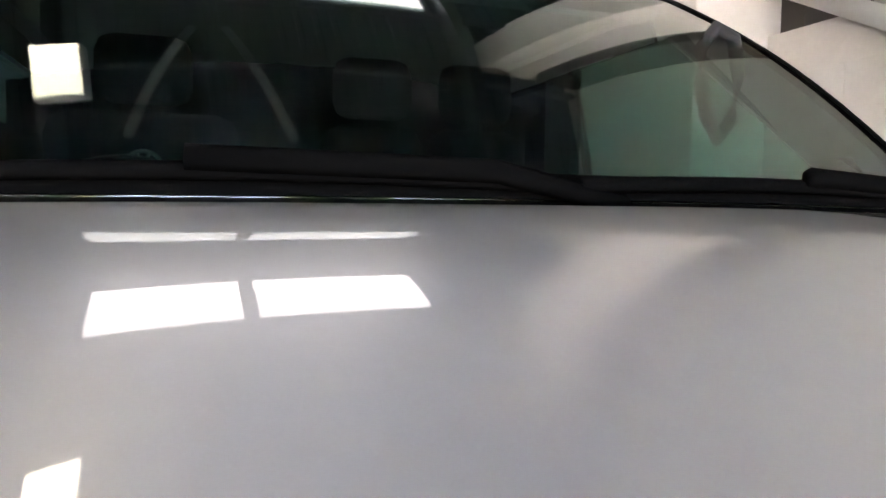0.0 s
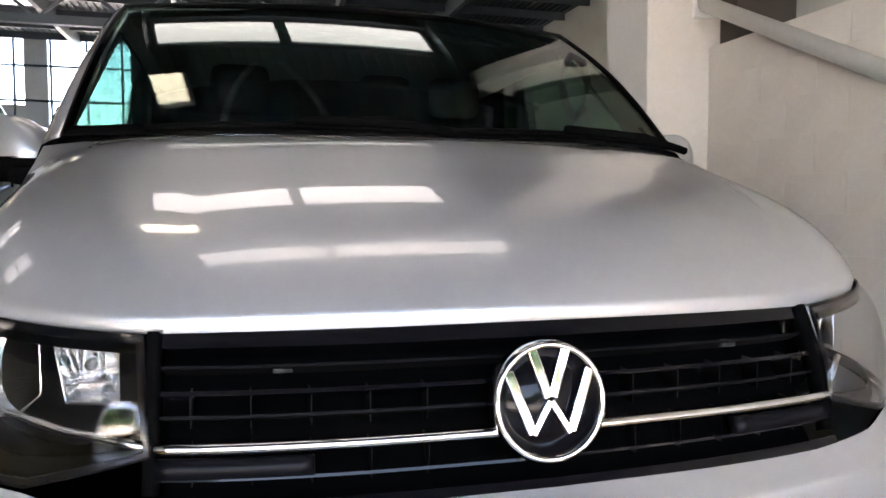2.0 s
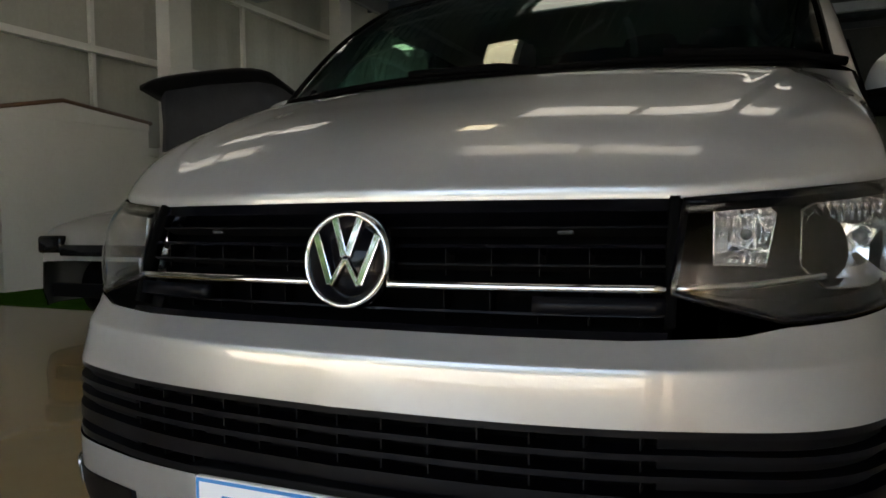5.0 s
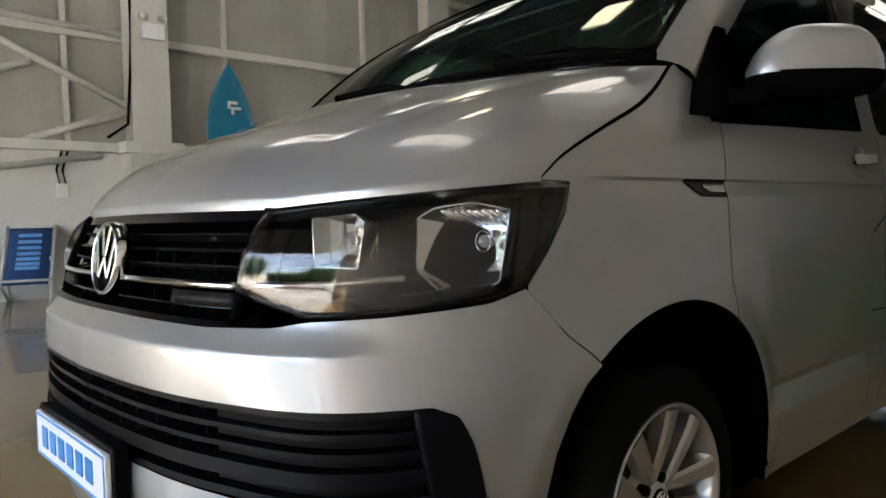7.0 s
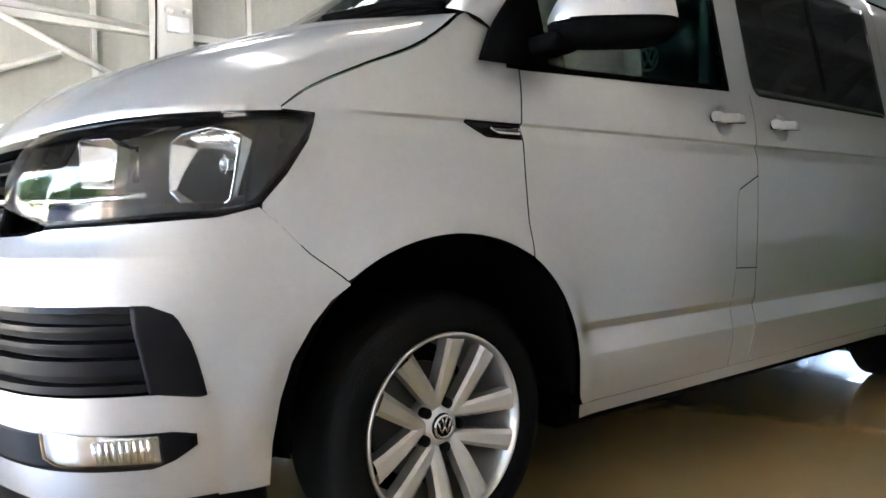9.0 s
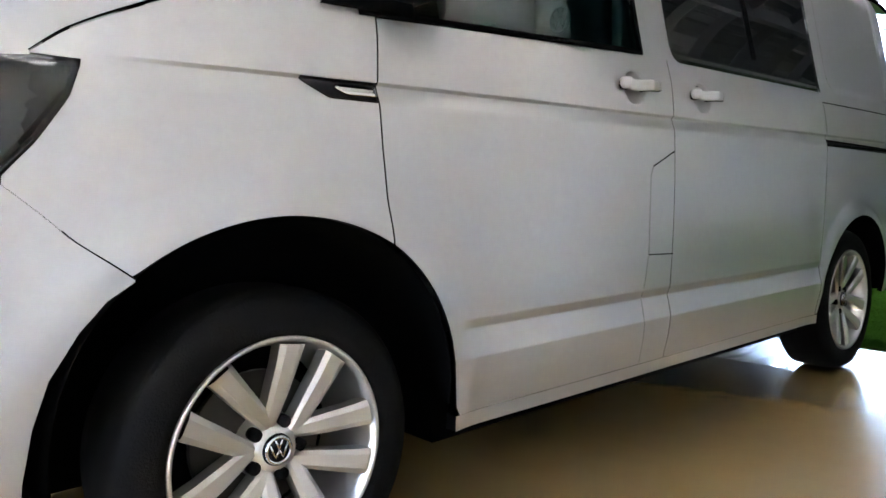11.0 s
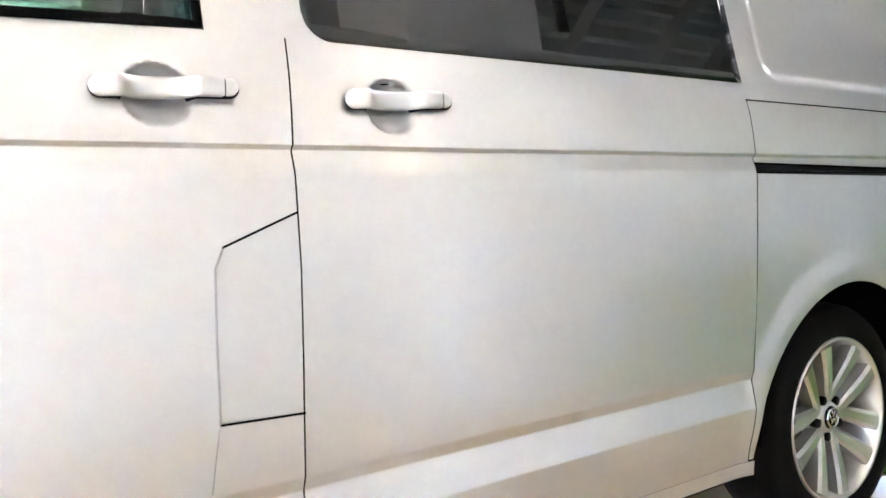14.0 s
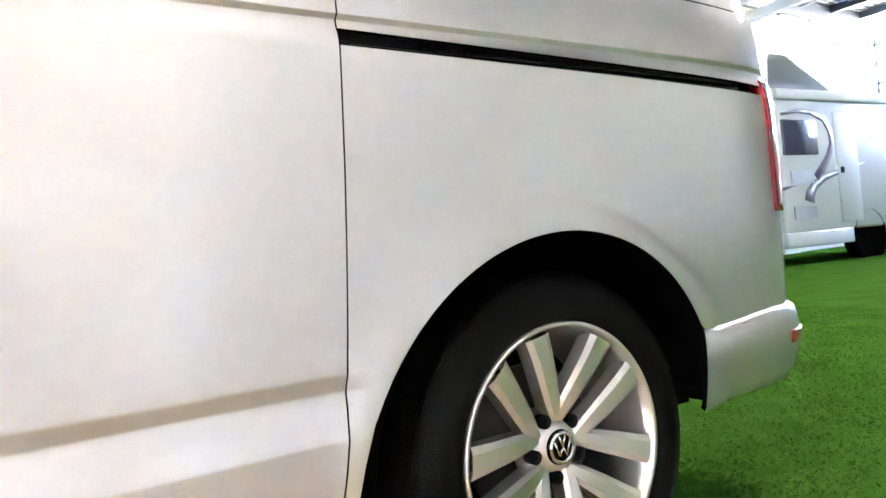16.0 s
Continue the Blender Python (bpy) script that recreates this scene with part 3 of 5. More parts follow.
# black classic saloon
bee = thing("classic_car", "black rounded classic saloon with chrome bumper", "car", "", (-7.15, 2.45, 0), 55)


def dome(name, c, r, mat, owner, zcut=None, power=1.0, label=""):
    bm = bmesh.new()
    bmesh.ops.create_uvsphere(bm, u_segments=32, v_segments=20, radius=1)
    for v in bm.verts:
        v.co = [math.copysign(abs(t) ** power, t) for t in v.co]
    bmesh.ops.transform(bm, matrix=Matrix.LocRotScale(c, None, r), verts=bm.verts)
    if zcut is not None:
        bmesh.ops.bisect_plane(bm, geom=bm.verts[:] + bm.edges[:] + bm.faces[:], plane_co=(0, 0, zcut), plane_no=(0, 0, -1), clear_outer=True)
    return part(name, bm, mat, owner, label)


dome("body", (0, 2.0, .42), (.62, 1.95, .55), GB, bee, .25, .85)
dome("bonnet", (0, 1.05, .45), (.50, .95, .52), GB, bee, .25, .9)
cab = dome("cabin", (0, 2.25, .85), (.58, 1.12, .65), GB, bee, .8, .82)
dome("cabin_glass", (0, 2.23, .87), (.572, 1.135, .52), PRIVACY, cab, .95, .82)
part("screen_trim", tube([(-.46, 1.33, .98), (-.42, 1.45, 1.25), (-.30, 1.55, 1.37), (.30, 1.55, 1.37), (.42, 1.45, 1.25), (.46, 1.33, .98)], .012, 6), CHROME, cab)
for sx in (1, -1):
    fen = dome("fender", (sx * .60, .62, .40), (.19, .55, .36), GB, bee, .22, .9)
    hl = part("headlamp", lathe([(-.03, 0), (-.03, .075), (-.02, .095), (.05, .10)], 28), CHROME, fen, "round chrome headlamp")
    hl.matrix_basis = Matrix.Translation((sx * .60, .17, .62)) @ pose(0, 0, 0, 0, 0, 90) @ pose(0, 0, 0, 0, 18)
    dome("rear_fender", (sx * .62, 3.1, .40), (.17, .55, .36), GB, bee, .22, .9)
    for wy in (.72, 3.1):
        wheel = part("wheel", lathe([(-.07, .1), (-.07, .31), (.07, .31), (.08, .28), (.08, .2), (.06, .1), (.09, 0)], 28), RUBBER, bee)
        wheel.matrix_basis = Matrix.Translation((sx * .60, wy, .31)) @ Matrix.Diagonal((sx, 1, 1, 1))
part("bonnet_strip", tube([(0, .13, .70), (0, .35, .86), (0, .8, .965), (0, 1.2, .99)], .010, 6), CHROME, bee)
bump = part("bumper", tube([(-.72, .22, .40), (-.66, .02, .40), (-.4, -.05, .40), (0, -.07, .40), (.4, -.05, .40), (.66, .02, .40), (.72, .22, .40)], .045, 10), CHROME, bee, "chrome bumper")
for sx in (1, -1):
    part("overrider", bar(bmesh.new(), (sx * .36, -.09, .33), (sx * .36, -.09, .52), .035, .028), CHROME, bump)
np_ = part("number_plate", boxes((-.27, .27, -.10, -.085, .22, .34)), GB, bump, smooth=False)
for k in range(6):
    part("plate_bar", boxes((-.22 + k * .075, -.17 + k * .075, -.104, -.099, .25, .31)), STEEL_M, np_, smooth=False)

# motorcycle behind it
moto = thing("motorcycle", "dark motorcycle with chrome mirrors by the wall", "motorcycle", "", (-8.35, 2.95, 0), 60)
for wy in (0, 1.35):
    part("wheel", lathe([(-.05, .26), (-.06, .30), (0, .325), (.06, .30), (.05, .26)], 28), RUBBER, moto).matrix_basis = Matrix.Translation((0, wy, .325))
    part("hub", lathe([(-.06, 0), (-.06, .06), (.06, .06), (.06, 0)], 14), ALLOY, moto).matrix_basis = Matrix.Translation((0, wy, .325))
bm = bar(bmesh.new(), (.08, 0, .325), (.08, .30, .98), .022)
part("fork", bar(bm, (-.08, 0, .325), (-.08, .30, .98), .022), CHROME, moto)
dome("tank", (0, .62, .84), (.14, .30, .13), GB, moto)
part("seat", boxes((-.13, .13, .88, 1.5, .74, .84)), BLACK, moto, bevel=.04)
part("engine", boxes((-.16, .16, .40, .95, .30, .68)), ALLOY, moto, bevel=.03)
part("handlebar", tube([(-.40, .42, 1.08), (-.22, .34, 1.10), (0, .30, 1.02), (.22, .34, 1.10), (.40, .42, 1.08)], .014, 8), BLACK, moto)
dome("headlamp", (0, .18, .90), (.09, .08, .09), CHROME, moto)
for sx in (1, -1):
    part("mirror_stalk", tube([(sx * .28, .36, 1.10), (sx * .33, .33, 1.24)], .007, 6), CHROME, moto)
    dome("mirror", (sx * .34, .33, 1.28), (.06, .018, .045), CHROME, moto)
    dome("indicator", (sx * .20, .20, .86), (.04, .03, .03), material("amber_lens", (.7, .25, .02), .2), moto)

# surf board on the wall
SURF = vary(material("teal_board", (.005, .20, .34), .25, 0, .5), (.004, .18, .31), (.007, .23, .38), 3)
board = thing("surfboard", "teal surfboard with a white mark, upright on the wall", "surfboard", "", (X0 - .0, 5.05, 1.55))
half = [(0, .14), (.2, .26), (.6, .38), (1.0, .42), (1.4, .36), (1.75, .22), (2.0, .07), (2.1, .0)]
rows = []
for z in steps(0, 2.1, .06):
    w = max(table(half, z), .003)
    t = .055 * min(1, w / .2)
    rows.append([(.07 + t * math.cos(a), w * math.sin(a), z) for a in [-math.pi / 2 + math.pi * k / 12 for k in range(13)]] + [(.07 - t * .4 * math.cos(a), -w * math.sin(a), z) for a in [-math.pi / 2 + math.pi * k / 12 for k in range(13)]])
part("board", sheet(rows), SURF, board)
for dy, dz in ((0, 0), (.06, -.09)):
    part("mark", boxes((.128, .134, -.03 + dy, .12 + dy, 1.42 + dz, 1.47 + dz), (.128, .134, -.06 + dy, -.01 + dy, 1.34 + dz, 1.47 + dz)), WHITEPLAST, board, smooth=False)
part("rack", boxes((.0, .05, -.5, -.42, -.1, .55), (.0, .05, -.5, .5, .2, .26)), BLACK, board, smooth=False)

# white booth with a brown capping
booth = thing("booth", "white booth with a pitched brown capping by the wall", "booth", "", (X0 + .55, 6.4, 0))
part("wall", boxes((-.5, .5, -1.0, 1.6, 0, 2.45)), WALL_M, booth, smooth=False)
part("gable", sheet([[(x, -1.0, 2.44), (x, .0, 2.66), (x, 1.6, 2.50)] for x in (.4, .5)] + [[(.5, -1.0, 2.40), (.5, 0, 2.40), (.5, 1.6, 2.40)]]), WALL_M, booth, smooth=False, thick=.02)
part("capping", tube([(.5, -1.06, 2.46), (.5, 0, 2.69), (.5, 1.66, 2.53)], .035, 6), material("brown_wood", (.10, .045, .02), .5), booth)

# deckchair
DECK = material("deck_fabric", (.015, .07, .22), .8)
deck = thing("deckchair", "blue fabric deckchair with a white wooden frame", "deckchair", "", (X0 + .85, 1.75, 0), 70)
part("sling", sheet([[(x, .75 - .85 * v - .25 * math.sin(math.pi * v) * .3, 1.0 - .72 * v - .10 * math.sin(math.pi * v)) for x in (-.26, 0, .26)] for v in [i / 12 for i in range(13)]]), DECK, deck, thick=.006)
for sx in (1, -1):
    part("frame_leg", bar(bmesh.new(), (sx * .29, .80, 1.03), (sx * .29, -.25, .02), .02, seg=8), STEEL_M, deck)
    part("frame_leg", bar(bmesh.new(), (sx * .31, .70, .02), (sx * .31, -.20, .38), .02, seg=8), STEEL_M, deck)
    part("frame_leg", bar(bmesh.new(), (sx * .27, .62, .02), (sx * .27, .25, .62), .018, seg=8), STEEL_M, deck)
part("crossbar", bar(bmesh.new(), (-.31, .80, 1.02), (.31, .80, 1.02), .018), STEEL_M, deck)
part("crossbar", bar(bmesh.new(), (-.31, -.2, .34), (.31, -.2, .34), .018), STEEL_M, deck)
for k in range(7):
    v = .12 + k * .085
    p = (0, .75 - .85 * v - .075 * math.sin(math.pi * v), 1.0 - .72 * v - .10 * math.sin(math.pi * v))
    part("printed_bar", boxes((-.14, .14, p[1] - .018, p[1] + .006, p[2] + .006, p[2] + .05)), BLUE, deck, smooth=False)

# twin emergency lamp, cables and socket on the column and wall
em = thing("emergency_lamp", "white twin-spot emergency lamp on the column", "lamp", "", (X0 + .33, 3.70, 3.92))
part("case", boxes((0, .10, -.17, .17, -.14, .10)), WHITEPLAST, em, bevel=.015)
for sy in (1, -1):
    part("spot", bar(bmesh.new(), (.03, sy * .14, .20), (.14, sy * .14, .17), .055, .06, 14), STEEL_M, em)
tagged(part("cable", tube([(X0 + .34, 3.32, 6.0), (X0 + .34, 3.40, 4.4), (X0 + .34, 3.36, 3.2), (X0 + .34, 3.30, 2.5), (X0 + .2, 3.05, 2.3)], .022, 8), BLACK), "black cable down the column", "cable")
sock = thing("socket", "white wall socket with black cables", "socket", "", (X0, 2.45, 1.52))
part("box", boxes((0, .07, -.07, .07, -.11, .11)), WHITEPLAST, sock, bevel=.01)
for dy in (-.03, .05):
    part("cable", tube([(.05, dy, .08), (.05, dy - .04, .3), (.05, dy + .05, .6)], .016, 6), BLACK, sock)


# ---------------------------------------------------------------- van body surface
def step(a, b, v):
    u = min(max((v - a) / (b - a), 0.0), 1.0)
    return u * u * (3 - 2 * u)


# plan outline of the body from the middle of the nose round the corner to the tail, x and y
OUTLINE = [(0, 0), (.3, .014), (.53, .05), (.70, .115), (.81, .21), (.872, .33), (.900, .5), (.922, .75), (.936, 1.0), (.95, 1.4),
           (.955, 2), (.955, 3.0), (.953, 3.8), (.945, 4.3), (.927, 4.61), (.897, 4.735), (.815, 4.815), (.6, 4.85), (0, 4.865)]
RUN = [0.0]
for p, q in zip(OUTLINE, OUTLINE[1:]):
    RUN.append(RUN[-1] + math.dist(p, q))
RUN_X = [(s, p[0]) for s, p in zip(RUN, OUTLINE)]
RUN_Y = [(s, p[1]) for s, p in zip(RUN, OUTLINE)]
WIDTH = [(.2, .972), (.33, .980), (.42, .990), (.6, .999), (.75, 1.004), (1.0, 1.003), (1.1, .998), (1.2, .985), (1.28, .963), (1.4, .935),
         (1.6, .893), (1.8, .848), (1.88, .815)]
NOSE = [(.2, -.01), (.3, -.05), (.45, -.085), (.6, -.085), (.70, -.086), (.78, -.083), (.793, -.080), (.801, -.072), (.84, -.038), (.95, .0), (1.06, .06), (1.15, .1)]
ARCH_F = (.918, .40, .428, .422)
ARCH_R = (3.945, .36, .415, .385)


def s_of(y):
    """The run along the outline at the plan's y, on the side."""
    return float(np.interp(y, [v for _, v in RUN_Y], [s for s, _ in RUN_Y]))


def arch(a, y):
    k = 1 - ((y - a[0]) / a[2]) ** 2
    return a[1] + a[3] * math.sqrt(k) if k > 0 else 0.0


def skin(s, z, out=0.0):
    """A point of the body's surface: s metres round the outline, z high, moved out of it."""
    x, y = table(RUN_X, s), table(RUN_Y, s)
    x *= table(WIDTH, z)
    if .57 < y < 4.75:
        # upper crease, the ledge above the sill and the flares round the wheels
        x -= .009 * step(.57, .75, y) * step(1.05, 1.0935, z) * (1 - min(max((z - 1.0945) / .0075, 0), 1))
        k = step(1.36, 1.42, y) * (1 - step(3.48, 3.54, y))
        x += k * float(np.interp(z, (.30, .40, .463, .532, .5575), (0, .009, .011, -.009, 0)))
        for cy in (2.105, 2.50):
            x -= .028 * max(0.0, 1 - ((y - cy) / .052) ** 2 - ((z - 1.174) / .050) ** 2) ** .55
        if z > 1.25 and y > 3.55:
            # pressed field in place of a rear side window
            dy, dz = max(abs(y - 4.07) - .36, 0), max(1.375 - z, 0)
            x -= .007 * (1 - step(.052, .072, math.hypot(dy, dz)))
    for a in (ARCH_F, ARCH_R):
        r = math.hypot((y - a[0]) / a[2], max(z - a[1], 0) / a[3])
        if r < 1.4 and z < 1.05:
            k = step(3.95, 4.15, y)
            x += .012 * (1 - step(1.05, 1.24, r)) * (1 - k) + .013 * k * (1 - step(1.085, 1.135, r))
    if y < .7:
        # the lower bumper stands out at its corners
        k = step(.55, .86, s) * (1 - step(1.06, 1.30, s)) * (1 - step(.64, .82, z))
        x, y = x + .018 * k, y - .025 * k
    if y < 1.0:
        y += table(NOSE, z) * (1 - max(y, 0)) ** 1.5
    if y > 4.2:
        y -= max(0, z - 1.0) * .10 * (y - 4.2) / .7
    if out:
        tx, ty = table(RUN_X, s + .01) - table(RUN_X, s - .01), table(RUN_Y, s + .01) - table(RUN_Y, s - .01)
        d = math.hypot(tx, ty) or 1
        x, y = x + out * ty / d, y - out * tx / d
    return Vector((x, y, z))


FEATURES = [1.119 + .005 * i for i in range(23)] + [.786, .793, .797, .801, .807, 1.05, 1.06, 1.07, 1.08, 1.09, 1.0935, 1.0945, 1.0957, 1.098, 1.1008, 1.102, 1.103, 1.106, .46, .465, .472, .530, .533, .5345, .554, .557, .56]


SEAM_A = [(.34, .02), (.752, .023), (.968, .004), (1.10, -.003), (1.25, .012)]
SEAM_B = [(.34, -.021), (.5, -.010), (.67, -.006), (.90, .001), (1.1, .0), (1.27, .009)]
SEAM_C = [(.378, -.032), (.51, -.013), (.61, -.003), (.86, .015), (1.07, .028), (1.3, .03)]


def panel(name, s0, s1, low, high, mat, parent, side=1, ds=.02, dz=.03, out=0.0, thick=.008, both=False, label="", fine=(), lean=None, flat=False, bulge=0.0):
    """A panel of the body between two runs, with its lower and upper edge as functions of the run."""
    ss = sorted({round(v, 4) for v in steps(-s1 if both else s0, s1, ds)} | {v for f in fine for v in (f, -f) if (both or f > 0) and v <= s1 and v >= (-s1 if both else s0)})
    zmin, zmax = min(low(abs(s)) for s in ss), max(high(abs(s)) for s in ss)
    zz = sorted({round(v, 4) for v in steps(zmin, zmax, dz)} | {f for f in FEATURES if zmin < f < zmax})
    rows = []
    for z in zz:
        row = []
        for s in ss:
            lo, hi = low(abs(s)), high(abs(s))
            zc = min(max(z, lo), max(lo, hi))
            t = abs(s)
            if lean:
                k = (t - s0) / (s1 - s0)
                t += (1 - k) * (line(lean[0], zc) if lean[0] else 0) + k * (line(lean[1], zc) if lean[1] else 0)
            k = (zc - lo) / max(hi - lo, 1e-4)
            p = skin(t, zc, out + bulge * (1 - ((k - .75) / (.75 if k < .75 else .25)) ** 2) * min(1, max(hi - lo, 0) / .12))
            row.append((p.x * (side if not both else (1 if s >= 0 else -1)), p.y, p.z))
        rows.append(row if side > 0 else row[::-1])
    bm = sheet(rows)
    return part(name, bm, mat, parent, label, smooth=not flat, thick=thick)


def strip(points, side, w, mat, parent, name, out=.0012, upright=False, label=""):
    """A thin line laid on the body through (s, z) points."""
    rows = []
    pts = []
    for (a, b), (c, d) in zip(points, points[1:]):
        n = max(1, round(math.hypot(c - a, d - b) / .04))
        pts += [(a + (c - a) * i / n, b + (d - b) * i / n) for i in range(n)]
    pts.append(points[-1])
    for i, (s, z) in enumerate(pts):
        a, b = pts[max(i - 1, 0)], pts[min(i + 1, len(pts) - 1)]
        t = Vector((b[0] - a[0], b[1] - a[1])).normalized()
        n = Vector((-t.y, t.x)) * w / 2
        row = [skin(s + k * n.x, z + k * n.y, out) for k in (-1, 1)]
        rows.append([(p.x * side, p.y, p.z) for p in row])
    return part(name, sheet(rows), mat, parent, label, thick=.0015)


van = thing("panel_van", "silver metallic panel van with black grille and alloy wheels", "van")
GAP = .0014

# hood: a patch between its front edge, the two seams and the windscreen's foot
SEAM = [(1.131, 1.096), (1.194, 1.140), (1.341, 1.203), (1.492, 1.262), (1.577, 1.310), (1.657, 1.372)]
HOOD_FRONT = [(0, 1.056), (.55, 1.054), (.80, 1.070), (1.131, 1.096)]
HOOD_MID = [(0, 1.056), (.04, 1.103), (.10, 1.148), (.17, 1.186), (.25, 1.217), (.37, 1.254), (.5, 1.289), (.75, 1.357), (1.0, 1.398)]


def hood_point(u, v):
    """u from the middle to the seam, v from the nose to the windscreen."""
    f = skin(abs(u) * 1.131, line(HOOD_FRONT, abs(u) * 1.131))
    s = SEAM[0][0] + (SEAM[-1][0] - SEAM[0][0]) * v
    e = skin(s, table(SEAM, s))
    a = abs(u)
    r0, r1 = Vector((0, .80, 1.398)), skin(1.657, 1.372)
    rear = Vector((r1.x * a, r0.y + (r1.y - r0.y) * a**2.4, r0.z + (r1.z - r0.z) * a**3))
    c0 = skin(0, 1.056)
    mid = Vector((0, c0.y + (.80 - c0.y) * v, table(HOOD_MID, v)))
    f0, f1 = skin(0, 1.056), skin(1.131, 1.096)
    w = 1 - (1 - a**2.6) ** .6
    p = (1 - v) * f + v * rear + (1 - w) * mid + w * e - ((1 - w) * ((1 - v) * f0 + v * r0) + w * ((1 - v) * f1 + v * r1))
    crease = .495 + .38 * v
    p.z += .008 * (1 - step(crease - .008, crease + .018, a)) * math.sin(math.pi * min(max(v, 0), 1)) ** .6
    p.z += .026 * math.sin(math.pi * min(max(v, 0), 1)) ** .7 * step(.45, .86, a) * max(0.0, 1 - a**9)
    if u < 0:
        p.x = -p.x
    return p


us = [i / 90 for i in range(-90, 91)]
vs = [0, .004, .012, .025] + [.05 + .95 * i / 40 for i in range(41)]
rows = []
for v in vs:
    row = [hood_point(u * .9965, .004 + .992 * v) for u in us]
    if v == 0:
        row = [(p.x, p.y + .006, p.z - .012) for p in row]
    rows.append(row)
part("hood", sheet(rows), PAINT, van, thick=.01)

# front bumper
BUMP_LOW = [(0, .703), (.90, .703), (.955, .700), (1.001, .679), (1.027, .625), (1.052, .523), (1.062, .31), (1.150, .31), (1.161, .40), (1.178, .488), (1.199, .564), (1.238, .637), (1.277, .686), (1.321, .7165)]
BUMP_TOP = [(0, .833), (.48, .831), (.646, .837), (.714, .849), (.837, .855), (1.037, .869), (1.115, .889), (1.119, .885), (1.212, .808), (1.321, .717)]
part_fine = (.955, .97, .985, 1.001, 1.014, 1.027, 1.04, 1.052, 1.062, 1.115, 1.119, 1.150, 1.161, 1.178, 1.199, 1.21, 1.225, 1.238, 1.25, 1.263, 1.277, 1.29, 1.305)
panel("front_bumper", 0, 1.319, lambda s: line(BUMP_LOW, s), lambda s: line(BUMP_TOP, s) - (.0003 if s > 1.118 else GAP), PAINT, van, both=True, ds=.02, dz=.012, fine=part_fine)
panel("bumper_lip", 0, 1.063, lambda s: .315, lambda s: line([(0, .545), (.55, .535), (1.0, .530), (1.063, .524)], s), PAINT, van, both=True, dz=.02, out=.002)
panel("bumper_underside", 0, 1.15, lambda s: .20, lambda s: .318, BLACK, van, both=True, dz=.03, out=-.03)
# fog lamp trims
for side in (1, -1):
    trim = panel("fog_trim", .50, 1.036, lambda s: line([(.5, .395), (.96, .385), (1.0, .40), (1.036, .424)], s), lambda s: line([(.5, .468), (1.0, .455), (1.036, .446)], s), GREYPLAST, van, side, dz=.015, out=.005, thick=.012)
    panel("fog_lamp", .775, .972, lambda s: line([(.775, .418), (.8, .402), (.972, .399)], s), lambda s: line([(.775, .468), (.972, .450)], s), REFLECTOR, trim, side, dz=.01, out=.008, thick=.003, label="clear fog lamp")
    for i in range(9):
        p, q = skin(.868 + .011 * i, .404, .010), skin(.868 + .011 * i, .446, .010)
        part("fog_flute", bar(bmesh.new(), (p.x * side, p.y, p.z), (q.x * side, q.y, q.z), .0042, .0034, 8), REFLECTOR, trim)
    panel("fog_lens", .77, .977, lambda s: line([(.77, .414), (.8, .398), (.977, .396)], s), lambda s: line([(.77, .471), (.977, .453)], s), LENS, trim, side, dz=.02, out=.012, thick=.003)

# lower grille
# its back is a near-black sheet; the depth's shade is in the colour
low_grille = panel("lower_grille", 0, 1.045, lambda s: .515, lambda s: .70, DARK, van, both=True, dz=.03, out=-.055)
for k, (z0, z1, o, m) in enumerate([(.690, .704, -.004, GREYPLAST), (.655, .665, -.006, GREYPLAST), (.622, .632, -.006, GREYPLAST), (.572, .600, -.002, GREYPLAST), (.537, .552, -.002, GREYPLAST)]):
    panel("grille_slat", 0, .962, lambda s: z0, lambda s: z1, m, low_grille, both=True, ds=.012, dz=.02, out=o, thick=.05, flat=True)
for x in range(-6, 7):
    s = x * .085
    if abs(s) < .53:
        p = skin(abs(s), .62, -.02)
        part("grille_rib", boxes((math.copysign(p.x, s) - .0015, math.copysign(p.x, s) + .0015, p.y, p.y + .04, .535, .70)), BLACK, low_grille, smooth=False)
for side in (1, -1):
    for z0, z1 in ((.637, .652), (.604, .619), (.668, .688), (.554, .570)):
        panel("grille_blank", .535, .95, lambda s: z0, lambda s: z1, BLACK, low_grille, side, ds=.012, dz=.02, out=-.026, thick=.02, flat=True)
    panel("grille_end", .926, 1.056, lambda s: line([(.90, .530), (.944, .530), (.945, .53), (1.04, .517), (1.056, .520)], s),
          lambda s: line([(.90, .704), (.955, .702), (1.001, .681), (1.027, .627), (1.056, .523)], s), GREYPLAST, low_grille, side, ds=.01, dz=.012, out=.003, thick=.02, label="dark grey grille end piece", lean=([(.53, .034), (.70, 0)], None))

# upper grille with its bars
# a near-black sheet behind the bars holds the shade of the opening
grille = panel("grille", 0, .56, lambda s: .80, lambda s: 1.055, DARK, van, both=True, dz=.03, out=-.075)
for z0, z1, o, t, m in ((.826, .842, -.002, .05, GLOSSBLACK), (1.028, 1.054, -.012, .05, GLOSSBLACK), (.968, .974, -.014, .03, GLOSSBLACK), (.938, .942, -.02, .03, BLACK), (1.000, 1.004, -.02, .03, BLACK), (.862, .866, -.014, .03, GLOSSBLACK)):
    panel("grille_bar", 0, .54, lambda s: z0, lambda s: z1, m, grille, both=True, ds=.012, dz=.02, out=o, thick=t, flat=True)
part("chrome_bar", tube([(math.copysign(p.x, s), p.y, p.z) for s, p in [(s, skin(abs(s), .906, -.002)) for s in steps(-.535, .535, .02)]], .0075, 16), CHROME, grille, "chrome strip")
